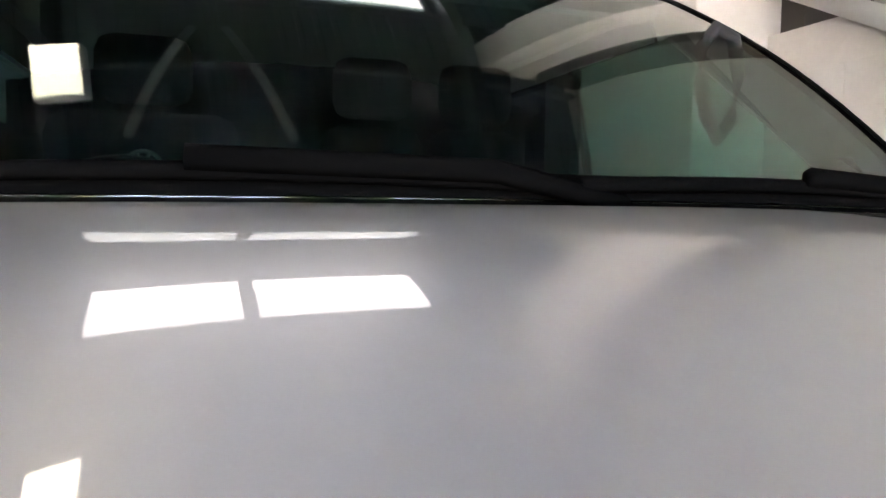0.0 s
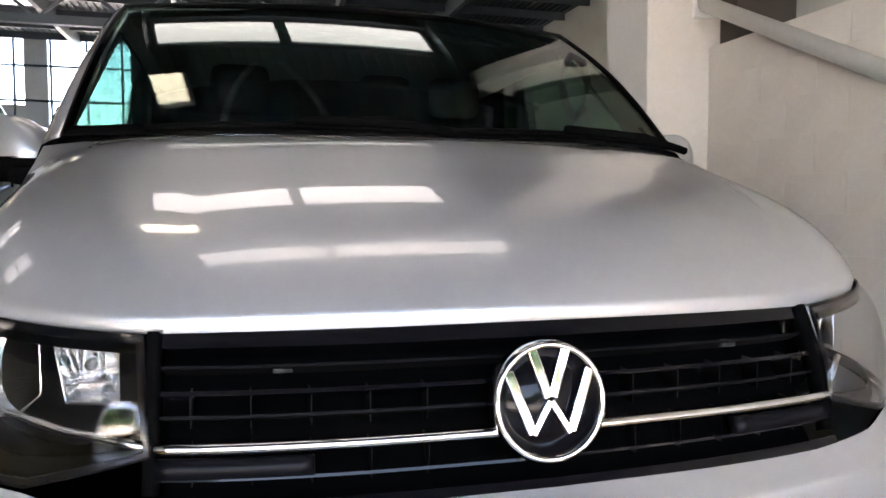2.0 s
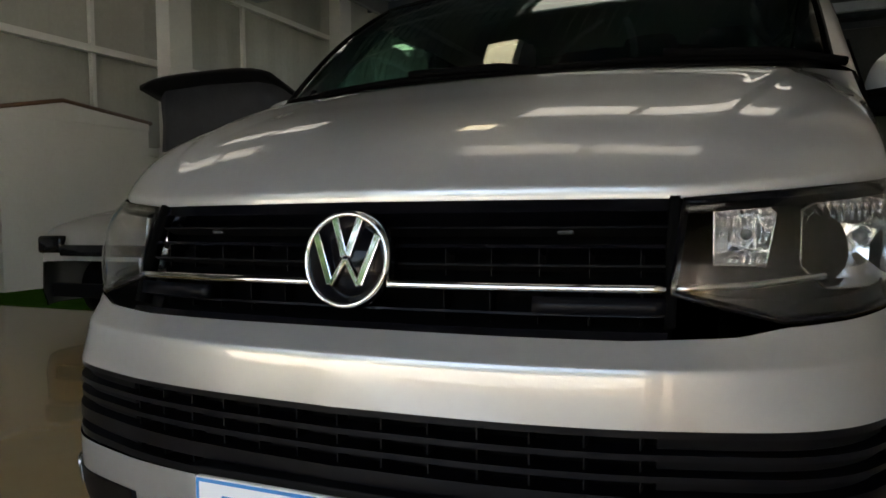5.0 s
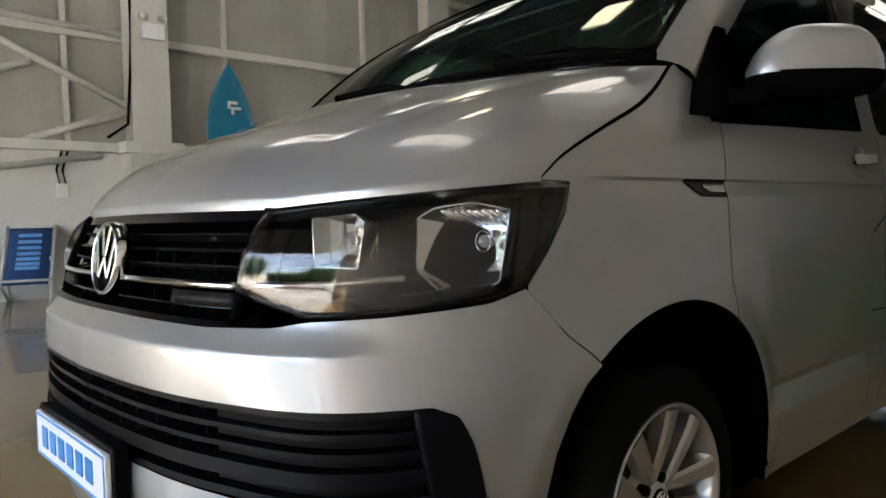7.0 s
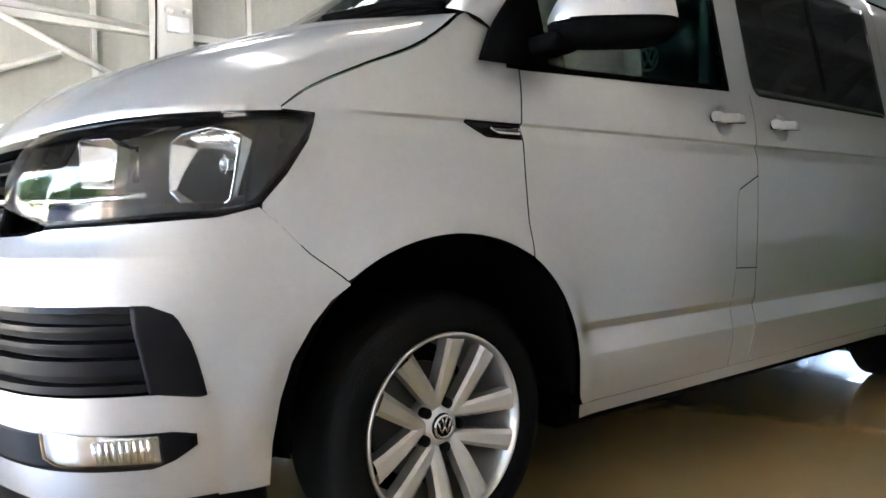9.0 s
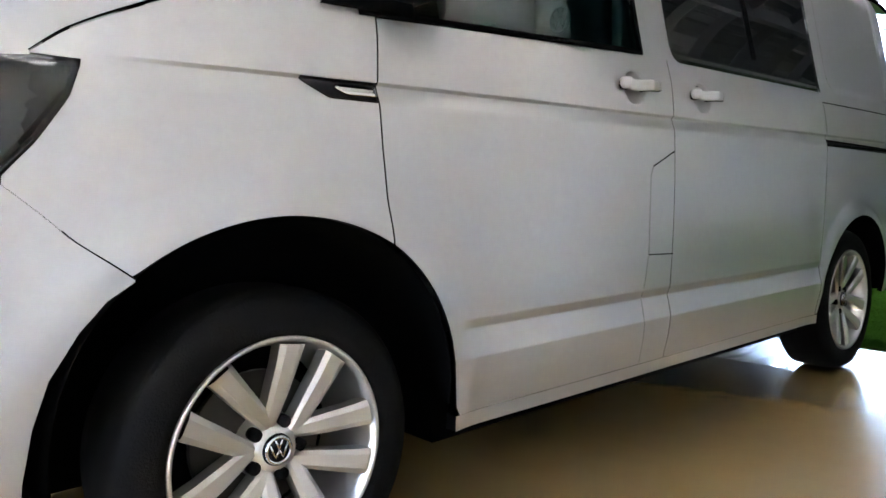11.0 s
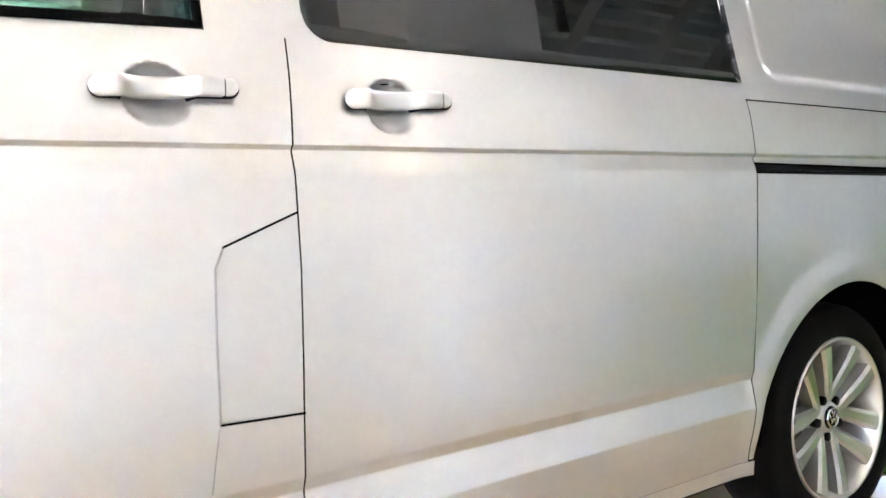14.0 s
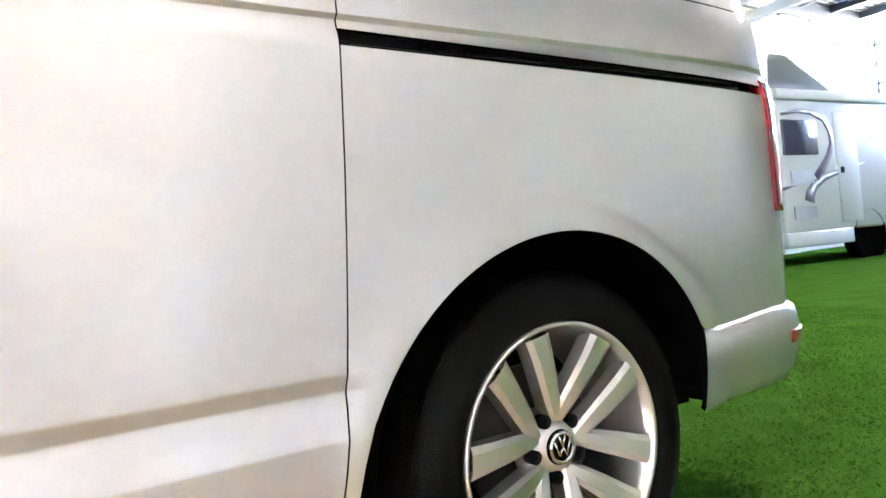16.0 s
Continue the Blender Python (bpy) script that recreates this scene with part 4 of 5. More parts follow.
for side in (1, -1):
    panel("grille_blank", .33, .54, lambda s: .868, lambda s: .893, GREYPLAST, grille, side, dz=.02, out=-.004, thick=.02)
    panel("grille_post", .536, .552, lambda s: .85, lambda s: 1.052, MATTE, grille, side, ds=.006, dz=.02, out=-.002, thick=.03)
    p = skin(.37, .995, -.03)
    part("grille_clip", boxes((side * p.x - .014, side * p.x + .014, p.y, p.y + .012, .989, 1.001)), TRIM, grille, bevel=.003)
for x in range(-6, 7):
    s = x * .083
    if .1 < abs(s) < .53:
        p = skin(abs(s), .95, -.03)
        part("grille_rib", boxes((math.copysign(p.x, s) - .001, math.copysign(p.x, s) + .001, p.y, p.y + .04, .92, .968)), BLACK, grille, smooth=False)
        part("grille_rib", boxes((math.copysign(p.x, s) - .001, math.copysign(p.x, s) + .001, p.y - .01, p.y + .03, .842, .895)), BLACK, grille, smooth=False)

# round badge, tilted with the nose
R = .0875
bp = pose(0, -.016, .947, -8)
badge = part("badge", lathe([(-.004, 0), (-.004, R * .98), (.02, R), (.02, 0)]), GLOSSBLACK, grille, "round chrome badge")
badge.matrix_basis = bp @ pose(0, 0, 0, 0, 0, 90)
ring = lathe([(-.002, R * .86), (-.010, R * .87), (-.013, R * .92), (-.011, R * .97), (0, R), (.01, R)], 64)
part("badge_ring", ring, CHROME, badge).matrix_basis = pose(0, 0, 0)
tri = badge.matrix_basis.inverted() @ bp


def stroke(a, b, w, name="badge_bar"):
    """A bevelled bar on the badge between two points in parts of its radius."""
    a, b = Vector((a[0] * R, a[1] * R)), Vector((b[0] * R, b[1] * R))
    d = (b - a).normalized()
    n = Vector((-d.y, d.x)) * w * R / 2
    bm = plate([tuple(a + n), tuple(a - n), tuple(b - n), tuple(b + n)], .008, tri @ pose(0, -.011, 0))
    part(name, bm, CHROME, badge, smooth=False, bevel=.0022)


for sx in (1, -1):
    stroke((.30 * sx, .86), (.03 * sx, .06), .17)
    stroke((.72 * sx, .52), (.33 * sx, -.50), .17)
    stroke((.33 * sx, -.52), (.0, .02), .12)

# headlamps
BULB = material("bulb_glass", (.25, .25, .25), .08, .3)
LAMP_LOW = [(.538, .896), (.638, .871), (.714, .853), (.837, .858), (1.037, .872), (1.09, .882), (1.115, .892), (1.164, .954), (1.204, 1.030), (1.212, 1.083)]
LAMP_TOP = [(.538, .898), (.556, 1.048), (.70, 1.058), (.80, 1.066), (1.131, 1.090), (1.20, 1.090), (1.212, 1.086)]
for side in (1, -1):
    lamp = thing("headlamp", "", "")
    lamp.parent = van
    for key in list(lamp.keys()):
        del lamp[key]
    tagged(lamp, "clear headlamp with chrome reflectors in a black housing")
    fine = (.545, .55, .556, 1.18, 1.19, 1.208)
    lo, hi = (lambda s: line(LAMP_LOW, s)), (lambda s: line(LAMP_TOP, s))
    rows = []
    for z in steps(.845, 1.10, .02):
        row = []
        for s in steps(.538, 1.212, .02):
            p = skin(s, min(max(z, lo(s)), hi(s)))
            row.append(((p.x - .03) * side, p.y + .17, p.z))
        rows.append(row)
    part("lamp_back", sheet(rows), MATTE, lamp, thick=.004)
    panel("lamp_lens", .538, 1.212, lo, hi, LENS, lamp, side, ds=.012, dz=.012, thick=.003, fine=fine, bulge=.021)
    # black rim of the housing
    rim = [(s, line(LAMP_TOP, s) - .006) for s in steps(.556, 1.20, .03)] + [(1.206, 1.07), (1.198, 1.03), (1.16, .957), (1.115, .898), (1.085, .888), (1.037, .879), (.837, .864), (.714, .859), (.64, .877), (.545, .900), (.560, 1.04)]
    strip(rim, side, .012, GLOSSBLACK, lamp, "lamp_rim", out=.001)
    strip([(s, line(LAMP_TOP, s) - .013) for s in steps(.565, 1.19, .03)], side, .026, MATTE, lamp, "lamp_brow", out=-.004)
    panel("lamp_mask", 1.09, 1.205, lambda s: line(LAMP_LOW, s) + .004, lambda s: line(LAMP_TOP, s) - .004, MATTE, lamp, side, ds=.012, dz=.02, out=-.012, thick=.004)
    panel("lamp_mask", .545, 1.1, lambda s: line(LAMP_LOW, s) + .004, lambda s: line([(.545, .905), (.64, .893), (.74, .885), (1.1, .905)], s), MATTE, lamp, side, ds=.02, dz=.01, out=-.02, thick=.004)
    a, b, c = skin(.545, .905, -.012), Vector((.66, .155, .905)), Vector((.767, .255, .915))
    part("light_strip", tube([(p.x * side, p.y, p.z) for p in (a, a.lerp(b, .5), b, b.lerp(c, .5), c)], .0065, 8), CHROME, lamp)

    def bowl(name, outline, back, mat):
        """A faceted reflector drawn back from an outline; a bright rim goes round it."""
        pts = [Vector((x * side, y, z)) for x, y, z in outline]
        c = sum(pts, Vector()) / len(pts)
        ring = []
        for p, q in zip(pts, pts[1:] + pts[:1]):
            ring += [p.lerp(q, k / 6) for k in range(6)]
        rows = [[c + (p - c) * k + Vector((0, d * back, 0)) for p in ring + ring[:1]] for k, d in ((1.0, 0), (.96, .10), (.84, .45), (.62, .78), (.36, .96), (.10, 1.0))]
        ob = part(name, sheet(rows), mat, lamp, smooth=False)
        part("reflector_rim", tube(ring, .002, 6, True), CHROME, ob)
        return ob

    big = bowl("main_reflector", [(.734, .312, .925), (.775, .335, .885), (.855, .372, .888), (.882, .385, .905), (.893, .405, 1.036), (.835, .365, 1.052), (.765, .332, 1.042), (.735, .318, 1.025)], .085, REFLECTOR)
    little = bowl("side_reflector", [(.596, .172, .936), (.676, .215, .932), (.692, .222, 1.02), (.675, .212, 1.036), (.596, .170, 1.034)], .07, REFLECTOR)
    for owner, (bx, by, bz), r in ((big, (.835, .400, .978), .013), (little, (.645, .235, .985), .010)):
        bm = bmesh.new()
        bmesh.ops.create_uvsphere(bm, u_segments=16, v_segments=10, radius=r, matrix=Matrix.LocRotScale((bx * side, by, bz), None, (1, 1.4, 1)))
        part("lamp_bulb", bm, BULB, owner)
        part("bulb_ring", tube([(bx * side + r * 1.5 * math.cos(k * math.pi / 12), by - .008, bz + r * 1.5 * math.sin(k * math.pi / 12)) for k in range(24)], .0014, 6, True), CHROME, owner)
    for i in range(10):
        x = .755 + i * .0125
        part("reflector_flute", bar(bmesh.new(), (x * side, .345 + (x - .755) * .45, 1.038), ((x + .006) * side, .40 + (x - .755) * .3, 1.008), .0055, .003, 6), REFLECTOR, big)
    for i in range(6):
        x = .615 + i * .011
        part("reflector_flute", bar(bmesh.new(), (x * side, .24 + (x - .6) * .4, .945), (x * side, .24 + (x - .6) * .4, 1.022), .003, .003, 6), REFLECTOR, little)

# side panels
for side in (1, -1):
    HOOD_SEAM_Z = lambda s: table(SEAM, s) if s < 1.657 else line([(1.657, 1.372), (1.70, 1.388), (1.84, 1.388)], s)
    # fender
    panel("fender_corner", 1.1215, 1.2146, lambda s: line(BUMP_TOP, s) + .0003, lambda s: line(LAMP_LOW, s) - .003, PAINT, van, side, ds=.008, dz=.02)
    panel("fender_corner", 1.134, 1.2146, lambda s: line([(1.134, 1.0935), (1.2145, 1.0905)], s), lambda s: table(SEAM, s) - GAP, PAINT, van, side, ds=.01, dz=.01)
    panel("fender", 1.2145, 1.8198, lambda s: max(line([(1.2145, .808), (1.321, .717), (1.33, 0)], s) + .0003, arch(ARCH_F, table(RUN_Y, s))), lambda s: HOOD_SEAM_Z(s) - GAP, PAINT, van, side, ds=.012, dz=.02, lean=(None, SEAM_A))
    # front door, sliding door
    BELT = lambda s: line([(1.82, 1.243), (2.83, 1.283), (5.5, 1.288)], s)
    bottom = lambda s: line([(1.82, .325), (4.2, .325)], s)
    fd = panel("front_door", 1.8236, s_of(2.3059), lambda s: max(arch(ARCH_F, table(RUN_Y, s)), .405 if table(RUN_Y, s) < 1.34 else line([(s_of(1.34), .405), (s_of(1.36), .325)], s)), BELT, PAINT, van, side, ds=.0125, dz=.0125, lean=(SEAM_A, SEAM_B), fine=tuple(s_of(2.05 + .006 * i) for i in range(19)))
    sd = panel("sliding_door", s_of(2.3087), s_of(3.5044), lambda s: .325, BELT, PAINT, van, side, ds=.0125, dz=.0125, lean=(SEAM_B, SEAM_C), fine=tuple(s_of(2.445 + .006 * i) for i in range(19)))
    panel("sill", s_of(1.37), s_of(3.50), lambda s: .285, lambda s: .3225, PAINT, van, side, ds=.05, dz=.01, out=-.003, thick=.03)
    # rear quarter, below and above the track
    q0, q1 = s_of(3.5070), s_of(4.695)
    panel("rear_quarter", q0, q1, lambda s: max(arch(ARCH_R, table(RUN_Y, s)), .33 if table(RUN_Y, s) < 3.6 else .515), lambda s: line([(q0, 1.052), (s_of(4.60), 1.038), (q1, 1.035)], s), PAINT, van, side, ds=.014, dz=.014, lean=(SEAM_C, None))
    panel("quarter_band", q0, q1, lambda s: line([(q0, 1.081), (s_of(4.60), 1.062), (q1, 1.058)], s), lambda s: 1.240, PAINT, van, side, ds=.03, dz=.015, lean=(SEAM_C, None))
    panel("quarter_upper", s_of(3.532), s_of(4.715), lambda s: 1.2435, lambda s: 1.885, PAINT, van, side, ds=.012, dz=.012)
    track = panel("door_track", q0, s_of(4.60), lambda s: 1.03, lambda s: 1.095, BLACK, van, side, ds=.05, dz=.02, out=-.022, thick=.004)
    panel("track_rail", q0, s_of(4.58), lambda s: 1.056, lambda s: 1.063, GLOSSBLACK, track, side, ds=.05, dz=.01, out=-.010, thick=.01)
    # pillars and cant rail
    panel("b_pillar", s_of(2.185), s_of(2.355), BELT, lambda s: 1.81, PAINT, van, side, ds=.02, dz=.03, out=-.002)
    panel("cant_rail", s_of(1.74), s_of(4.715), lambda s: 1.80, lambda s: 1.885, PAINT, van, side, ds=.05, dz=.02, out=.0)
    # glazing
    wt = lambda s: line([(s_of(1.06), 1.262), (s_of(1.10), 1.30), (s_of(1.62), 1.80), (s_of(2.2), 1.80)], s)
    dw = panel("door_window", s_of(1.07), s_of(2.19), lambda s: BELT(s) - .004, wt, GLASS, fd, side, ds=.03, dz=.03, out=-.012, thick=.004, label="clear front door glass")
    dw.visible_shadow = False
    strip([(s_of(1.12), 1.252), (s_of(1.8), 1.276), (s_of(2.175), 1.291), (s_of(2.178), 1.5), (s_of(2.178), 1.79)], side, .016, MATTE, fd, "window_seal", out=.002)
    w0 = s_of(2.352)
    corner = lambda s: BELT(s) + (.055 - math.sqrt(.055 ** 2 - max(.055 - (s - w0), 0) ** 2) if s - w0 < .055 else 0)
    panel("window_corner", w0 - .004, w0 + .056, lambda s: BELT(s) - .001, lambda s: corner(max(s, w0)), PAINT, sd, side, ds=.005, dz=.01, out=-.002, thick=.004)
    panel("sliding_window", w0, s_of(3.535), corner, lambda s: 1.805, PRIVACY, sd, side, ds=.03, dz=.03, out=.001, thick=.004, label="dark privacy glass", fine=tuple(w0 + .005 * i for i in range(12)))
    strip([(s_of(2.93), 1.80), (s_of(2.95), 1.36)], side, .03, DARK, sd, "window_divider", out=.003)
    # fuel flap and seams
    strip([(s_of(2.165), .669), (s_of(2.303), .664)], side, .0036, DARK, fd, "flap_seam")
    strip([(s_of(2.182), .941), (s_of(2.306), .992)], side, .0036, DARK, fd, "flap_seam")
    strip([(s_of(2.165), .668), (s_of(2.166), .80), (s_of(2.170), .91), (s_of(2.184), .942)], side, .0035, SEAM_M, fd, "flap_seam")
    strip([(s_of(2.145), .535), (s_of(2.143), .33)], side, .003, SEAM_M, fd, "flap_seam")
    strip([(s_of(2.163), .664), (s_of(2.145), .54)], side, .002, SEAM_M, fd, "flap_seam")
    # handles
    for owner, y0 in ((fd, 2.010), (sd, 2.403)):
        # a black piece added below each handle gives it a dark underside
        for name, k0, k1, tall, mat in (("door_handle", 0.0, .885, .0175, PAINT), ("handle_cap", .893, 1.0, .0165, PAINT), ("handle_under_edge", .0, 1.0, .0165, BLACK)):
            rows = []
            for i in range(33):
                q = (1 - math.cos(math.pi * i / 32)) / 2
                k = k0 + (k1 - k0) * q
                run = min(.212 * k, .212 * (1 - k)) / .016
                end = max(math.sqrt(1 - (1 - min(run, 1)) ** 2), .08)
                if name != "handle_under_edge" and (q < .02 and k0 > 0 or q > .98 and k1 < 1):
                    end *= .9
                lift = .020 * math.sin(math.pi * (.06 + .80 * k)) ** .7 if name != "handle_under_edge" else (.004 if k < .2 else .011 if k > .68 else -.012)
                c = skin(s_of(y0 + .212 * k), 1.181 + .006 * k - .003 * (name == "handle_under_edge"), .006 + lift)
                thin = .0075 if name != "handle_under_edge" else .007
                rows.append([((c.x + thin * end * math.copysign(abs(math.cos(a)) ** .7, math.cos(a))) * side, c.y, c.z + tall * (1 - .12 * k) * end * math.copysign(abs(math.sin(a)) ** .7, math.sin(a))) for a in [2 * math.pi * m / 20 for m in range(21)]])
            part(name, sheet(rows), mat, owner, "silver pull handle" if name == "door_handle" else "")
    # indicator repeater
    rep = panel("side_repeater", s_of(.965), s_of(1.147), lambda s: line([(s_of(.965), 1.094), (s_of(1.03), 1.060), (s_of(1.147), 1.058)], s), lambda s: 1.0985, GLOSSBLACK, van, side, ds=.008, dz=.008, out=.004, thick=.012)
    panel("repeater_lens", s_of(1.045), s_of(1.145), lambda s: line([(s_of(1.045), 1.082), (s_of(1.07), 1.070), (s_of(1.145), 1.070)], s), lambda s: 1.0895, REFLECTOR, rep, side, ds=.008, dz=.006, out=.007, thick=.004, label="clear repeater lens")

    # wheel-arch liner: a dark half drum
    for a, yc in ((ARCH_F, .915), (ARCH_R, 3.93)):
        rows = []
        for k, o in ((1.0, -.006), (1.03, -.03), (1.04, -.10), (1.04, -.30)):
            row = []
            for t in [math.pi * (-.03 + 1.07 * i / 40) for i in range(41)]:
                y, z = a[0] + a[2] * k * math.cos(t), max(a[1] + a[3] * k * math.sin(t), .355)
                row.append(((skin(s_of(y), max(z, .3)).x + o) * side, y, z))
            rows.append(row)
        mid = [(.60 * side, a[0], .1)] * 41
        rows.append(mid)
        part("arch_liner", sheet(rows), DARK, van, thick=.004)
    # rear corner
    tl0, tl1 = s_of(4.685), s_of(4.765)
    panel("tail_lamp", tl0 - .02, tl1 + .10, lambda s: .757, lambda s: 1.075, RED, van, side, ds=.01, dz=.02, out=.004, thick=.03, label="red tail lamp")
    rows = []
    for z, o in ((.533, -.012), (.531, .004), (.522, .014), (.495, .022), (.47, .025), (.455, .026), (.42, .022), (.375, .012), (.348, .0), (.340, -.02)):
        row = []
        for s in steps(s_of(4.325), RUN[-1], .025):
            k = step(s_of(4.325) - .04, s_of(4.325) + .10, s)
            p = skin(s, z - .018 * (1 - step(s_of(4.325), s_of(4.65), s)) * step(.44, .53, z), o * k - .002)
            row.append((p.x * side, p.y, p.z))
        rows.append(row if side < 0 else row[::-1])
    part("rear_bumper", sheet(rows), PAINT, van, thick=.012)
    panel("rear_corner", s_of(4.70), RUN[-1], lambda s: .5, lambda s: 1.885, PAINT, van, side, ds=.03, dz=.05, out=-.004)
    panel("bumper_reflector", s_of(4.66), s_of(4.76), lambda s: .440, lambda s: .470, ORANGE, van, side, ds=.02, dz=.02, out=.027, thick=.006, label="red reflector")

# near-black sheets added behind the panels; the gaps' shade is their colour
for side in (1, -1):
    panel("gap_shade", s_of(1.38), s_of(3.49), lambda s: .34, lambda s: 1.25, DARK, van, side, ds=.06, dz=.03, out=-.012, thick=.002)
    panel("gap_shade", s_of(4.37), s_of(4.8), lambda s: .34, lambda s: 1.24, DARK, van, side, ds=.06, dz=.06, out=-.03, thick=.004)
    panel("gap_shade", 1.14, s_of(1.36), lambda s: .86, lambda s: line(SEAM, s) - .03, DARK, van, side, ds=.04, dz=.03, out=-.012, thick=.004)
    panel("gap_shade", s_of(3.5), s_of(4.4), lambda s: .80, lambda s: 1.02, DARK, van, side, ds=.06, dz=.06, out=-.012, thick=.004)
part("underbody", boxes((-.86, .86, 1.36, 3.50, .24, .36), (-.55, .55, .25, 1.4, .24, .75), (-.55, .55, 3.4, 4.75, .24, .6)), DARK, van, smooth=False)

# roof, windscreen, cowl and front pillars
rows = []
for y in steps(1.66, 4.80, .08):
    k = max(0, (y - 4.6) / .2)
    rows.append([(x, y + (.05 * (1 - abs(x / .775) ** 2) * -1 if y < 1.7 else 0), 1.884 + .055 * (1 - abs(x / .776) ** 3) - .03 * k - .02 * step(1.9, 1.66, y)) for x in steps(-.776, .776, .04)])
part("roof", sheet(rows), PAINT, van, thick=.02)


def screen_point(u, v):
    """u across, -1 to 1; v from the foot to the roof."""
    h = .838 + (.785 - .838) * v
    y0, y1 = .845 + .135 * abs(u) ** 2.2, 1.64 + .04 * abs(u) ** 2.2
    z0, z1 = 1.402 - .008 * u * u, 1.925 - .035 * u * u
    return Vector((u * h, y0 + (y1 - y0) * v - .025 * math.sin(math.pi * v), z0 + (z1 - z0) * v + .025 * math.sin(math.pi * v)))


ws = part("windscreen", sheet([[screen_point(u / 24, v / 16) for u in range(-24, 25)] for v in range(17)]), SCREEN, van, "clear windscreen", thick=.004)
ws.visible_shadow = False
for side in (1, -1):
    rows = []
    for v in [i / 14 for i in range(15)]:
        a = screen_point(1, v)
        d = skin(s_of(1.105 + .64 * v), 1.335 + .50 * v)
        row = []
        for k in (0, .2, .4, .6, .8, 1.0):
            p = a + (d - a) * k + Vector((.032 * math.sin(math.pi * k), -.012 * math.sin(math.pi * k), .006 * math.sin(math.pi * k)))
            row.append((p.x * side, p.y, p.z))
        rows.append(row if side > 0 else row[::-1])
    part("front_pillar", sheet(rows), PAINT, van, thick=.02)
    part("screen_seal", tube([(q.x * side, q.y - .002, q.z + .002) for q in [screen_point(1, i / 12) for i in range(13)]], .0035, 8), BLACK, ws)
part("screen_seal", tube([screen_point(u / 12, 1.0) for u in range(-12, 13)], .007, 8), BLACK, ws)
part("screen_band", sheet([[screen_point(u / 24, k) + Vector((0, -.003, .003)) for u in range(-24, 25)] for k in (0, .02, .045)]), MATTE, ws, thick=.002)
rows = []
for v in (0, .5, 1):
    row = []
    for u in [i / 16 for i in range(-16, 17)]:
        a, b = hood_point(u, .985), screen_point(u, .015)
        p = Vector((a.x, a.y, a.z - .02)) * (1 - v) + b * v
        row.append((p.x, p.y, p.z - .012 * math.sin(math.pi * v)))
    rows.append(row)
part("cowl", sheet(rows), MATTE, van, "black scuttle panel", thick=.01)
for x0, x1 in ((.10, .74), (-.62, .06)):
    pts = [screen_point((x0 + (x1 - x0) * k) / .81, .012 + .012 * math.sin(math.pi * k)) + Vector((0, -.018, .010)) for k in [i / 12 for i in range(13)]]
    wiper = part("wiper", tube(pts, .009, 6), MATTE, van, "black wiper")
    part("wiper_arm", tube([pts[12] + Vector((.10, .01, -.02)), pts[11] + Vector((.0, -.012, .01)), pts[6] + Vector((0, -.012, .012))], .012, 6), MATTE, wiper)

# door mirrors
for side in (1, -1):
    mirror = part("door_mirror", sheet([[(side * x, y, z) for x, y, z in ((.905, 1.03, 1.255), (.905, 1.26, 1.255))], [(side * x, y, z) for x, y, z in ((.885, 1.09, 1.36), (.89, 1.255, 1.36))], [(side * x, y, z) for x, y, z in ((.862, 1.20, 1.49), (.862, 1.25, 1.49))]]), MATTE, van, "silver door mirror with black foot", thick=-.03 if side > 0 else .03)

    def egg(name, cx, cy, cz, rx, ry, rz, z0, z1, mat, owner, turn=0):
        bm = bmesh.new()
        bmesh.ops.create_uvsphere(bm, u_segments=32, v_segments=20, radius=1)
        for v in bm.verts:
            x, y, z = v.co
            f = lambda t, e: math.copysign(abs(t) ** e, t)
            up = max(0.0, f(z, .7))
            v.co = (f(x, .62) * (1 - .20 * up) + side * .09 * up, f(y, .75), f(z, .7))
        bmesh.ops.transform(bm, matrix=Matrix.LocRotScale((side * cx, cy, cz), Euler((0, 0, radians(side * turn))), (rx, ry, rz)), verts=bm.verts)
        for pz, cl in ((z0, True), (z1, False)):
            bmesh.ops.bisect_plane(bm, geom=bm.verts[:] + bm.edges[:] + bm.faces[:], plane_co=(0, 0, pz), plane_no=(0, 0, -1 if cl else 1), clear_outer=True)
        return part(name, bm, mat, owner, thick=.003)

    turn = 50 if side > 0 else 28
    egg("mirror_cap", 1.072, 1.352, 1.372, .168, .075, .112, 1.358, 1.6, PAINT, mirror, turn)
    egg("mirror_shell", 1.072, 1.355, 1.362, .168, .078, .066, 1.2, 1.362, MATTE, mirror, turn)
    part("mirror_arm", boxes((side * .88, side * 1.02, 1.19, 1.29, 1.285, 1.335)), MATTE, mirror, bevel=.018)

# number plate with a plain blue mark
plate_part = part("number_plate", boxes((-.262, .262, -.125, -.112, .452, .562)), WHITEPLAST, van, "white plate with blue bars", smooth=False, bevel=.003)
part("plate_holder", boxes((-.275, .275, -.112, -.08, .44, .575)), BLACK, plate_part, smooth=False, bevel=.004)
for i in range(6):
    part("plate_bar", boxes((-.20 + i * .068, -.155 + i * .068, -.1275, -.1245, .482, .533)), BLUE, plate_part, smooth=False)

for x0, x1, z0, z1 in ((-.258, .258, .4545, .4605), (-.258, .258, .5535, .5595), (-.258, -.2525, .4605, .5535), (.2525, .258, .4605, .5535)):
    part("plate_edge", boxes((x0, x1, -.1265, -.1245, z0, z1)), BLUE, plate_part, smooth=False)

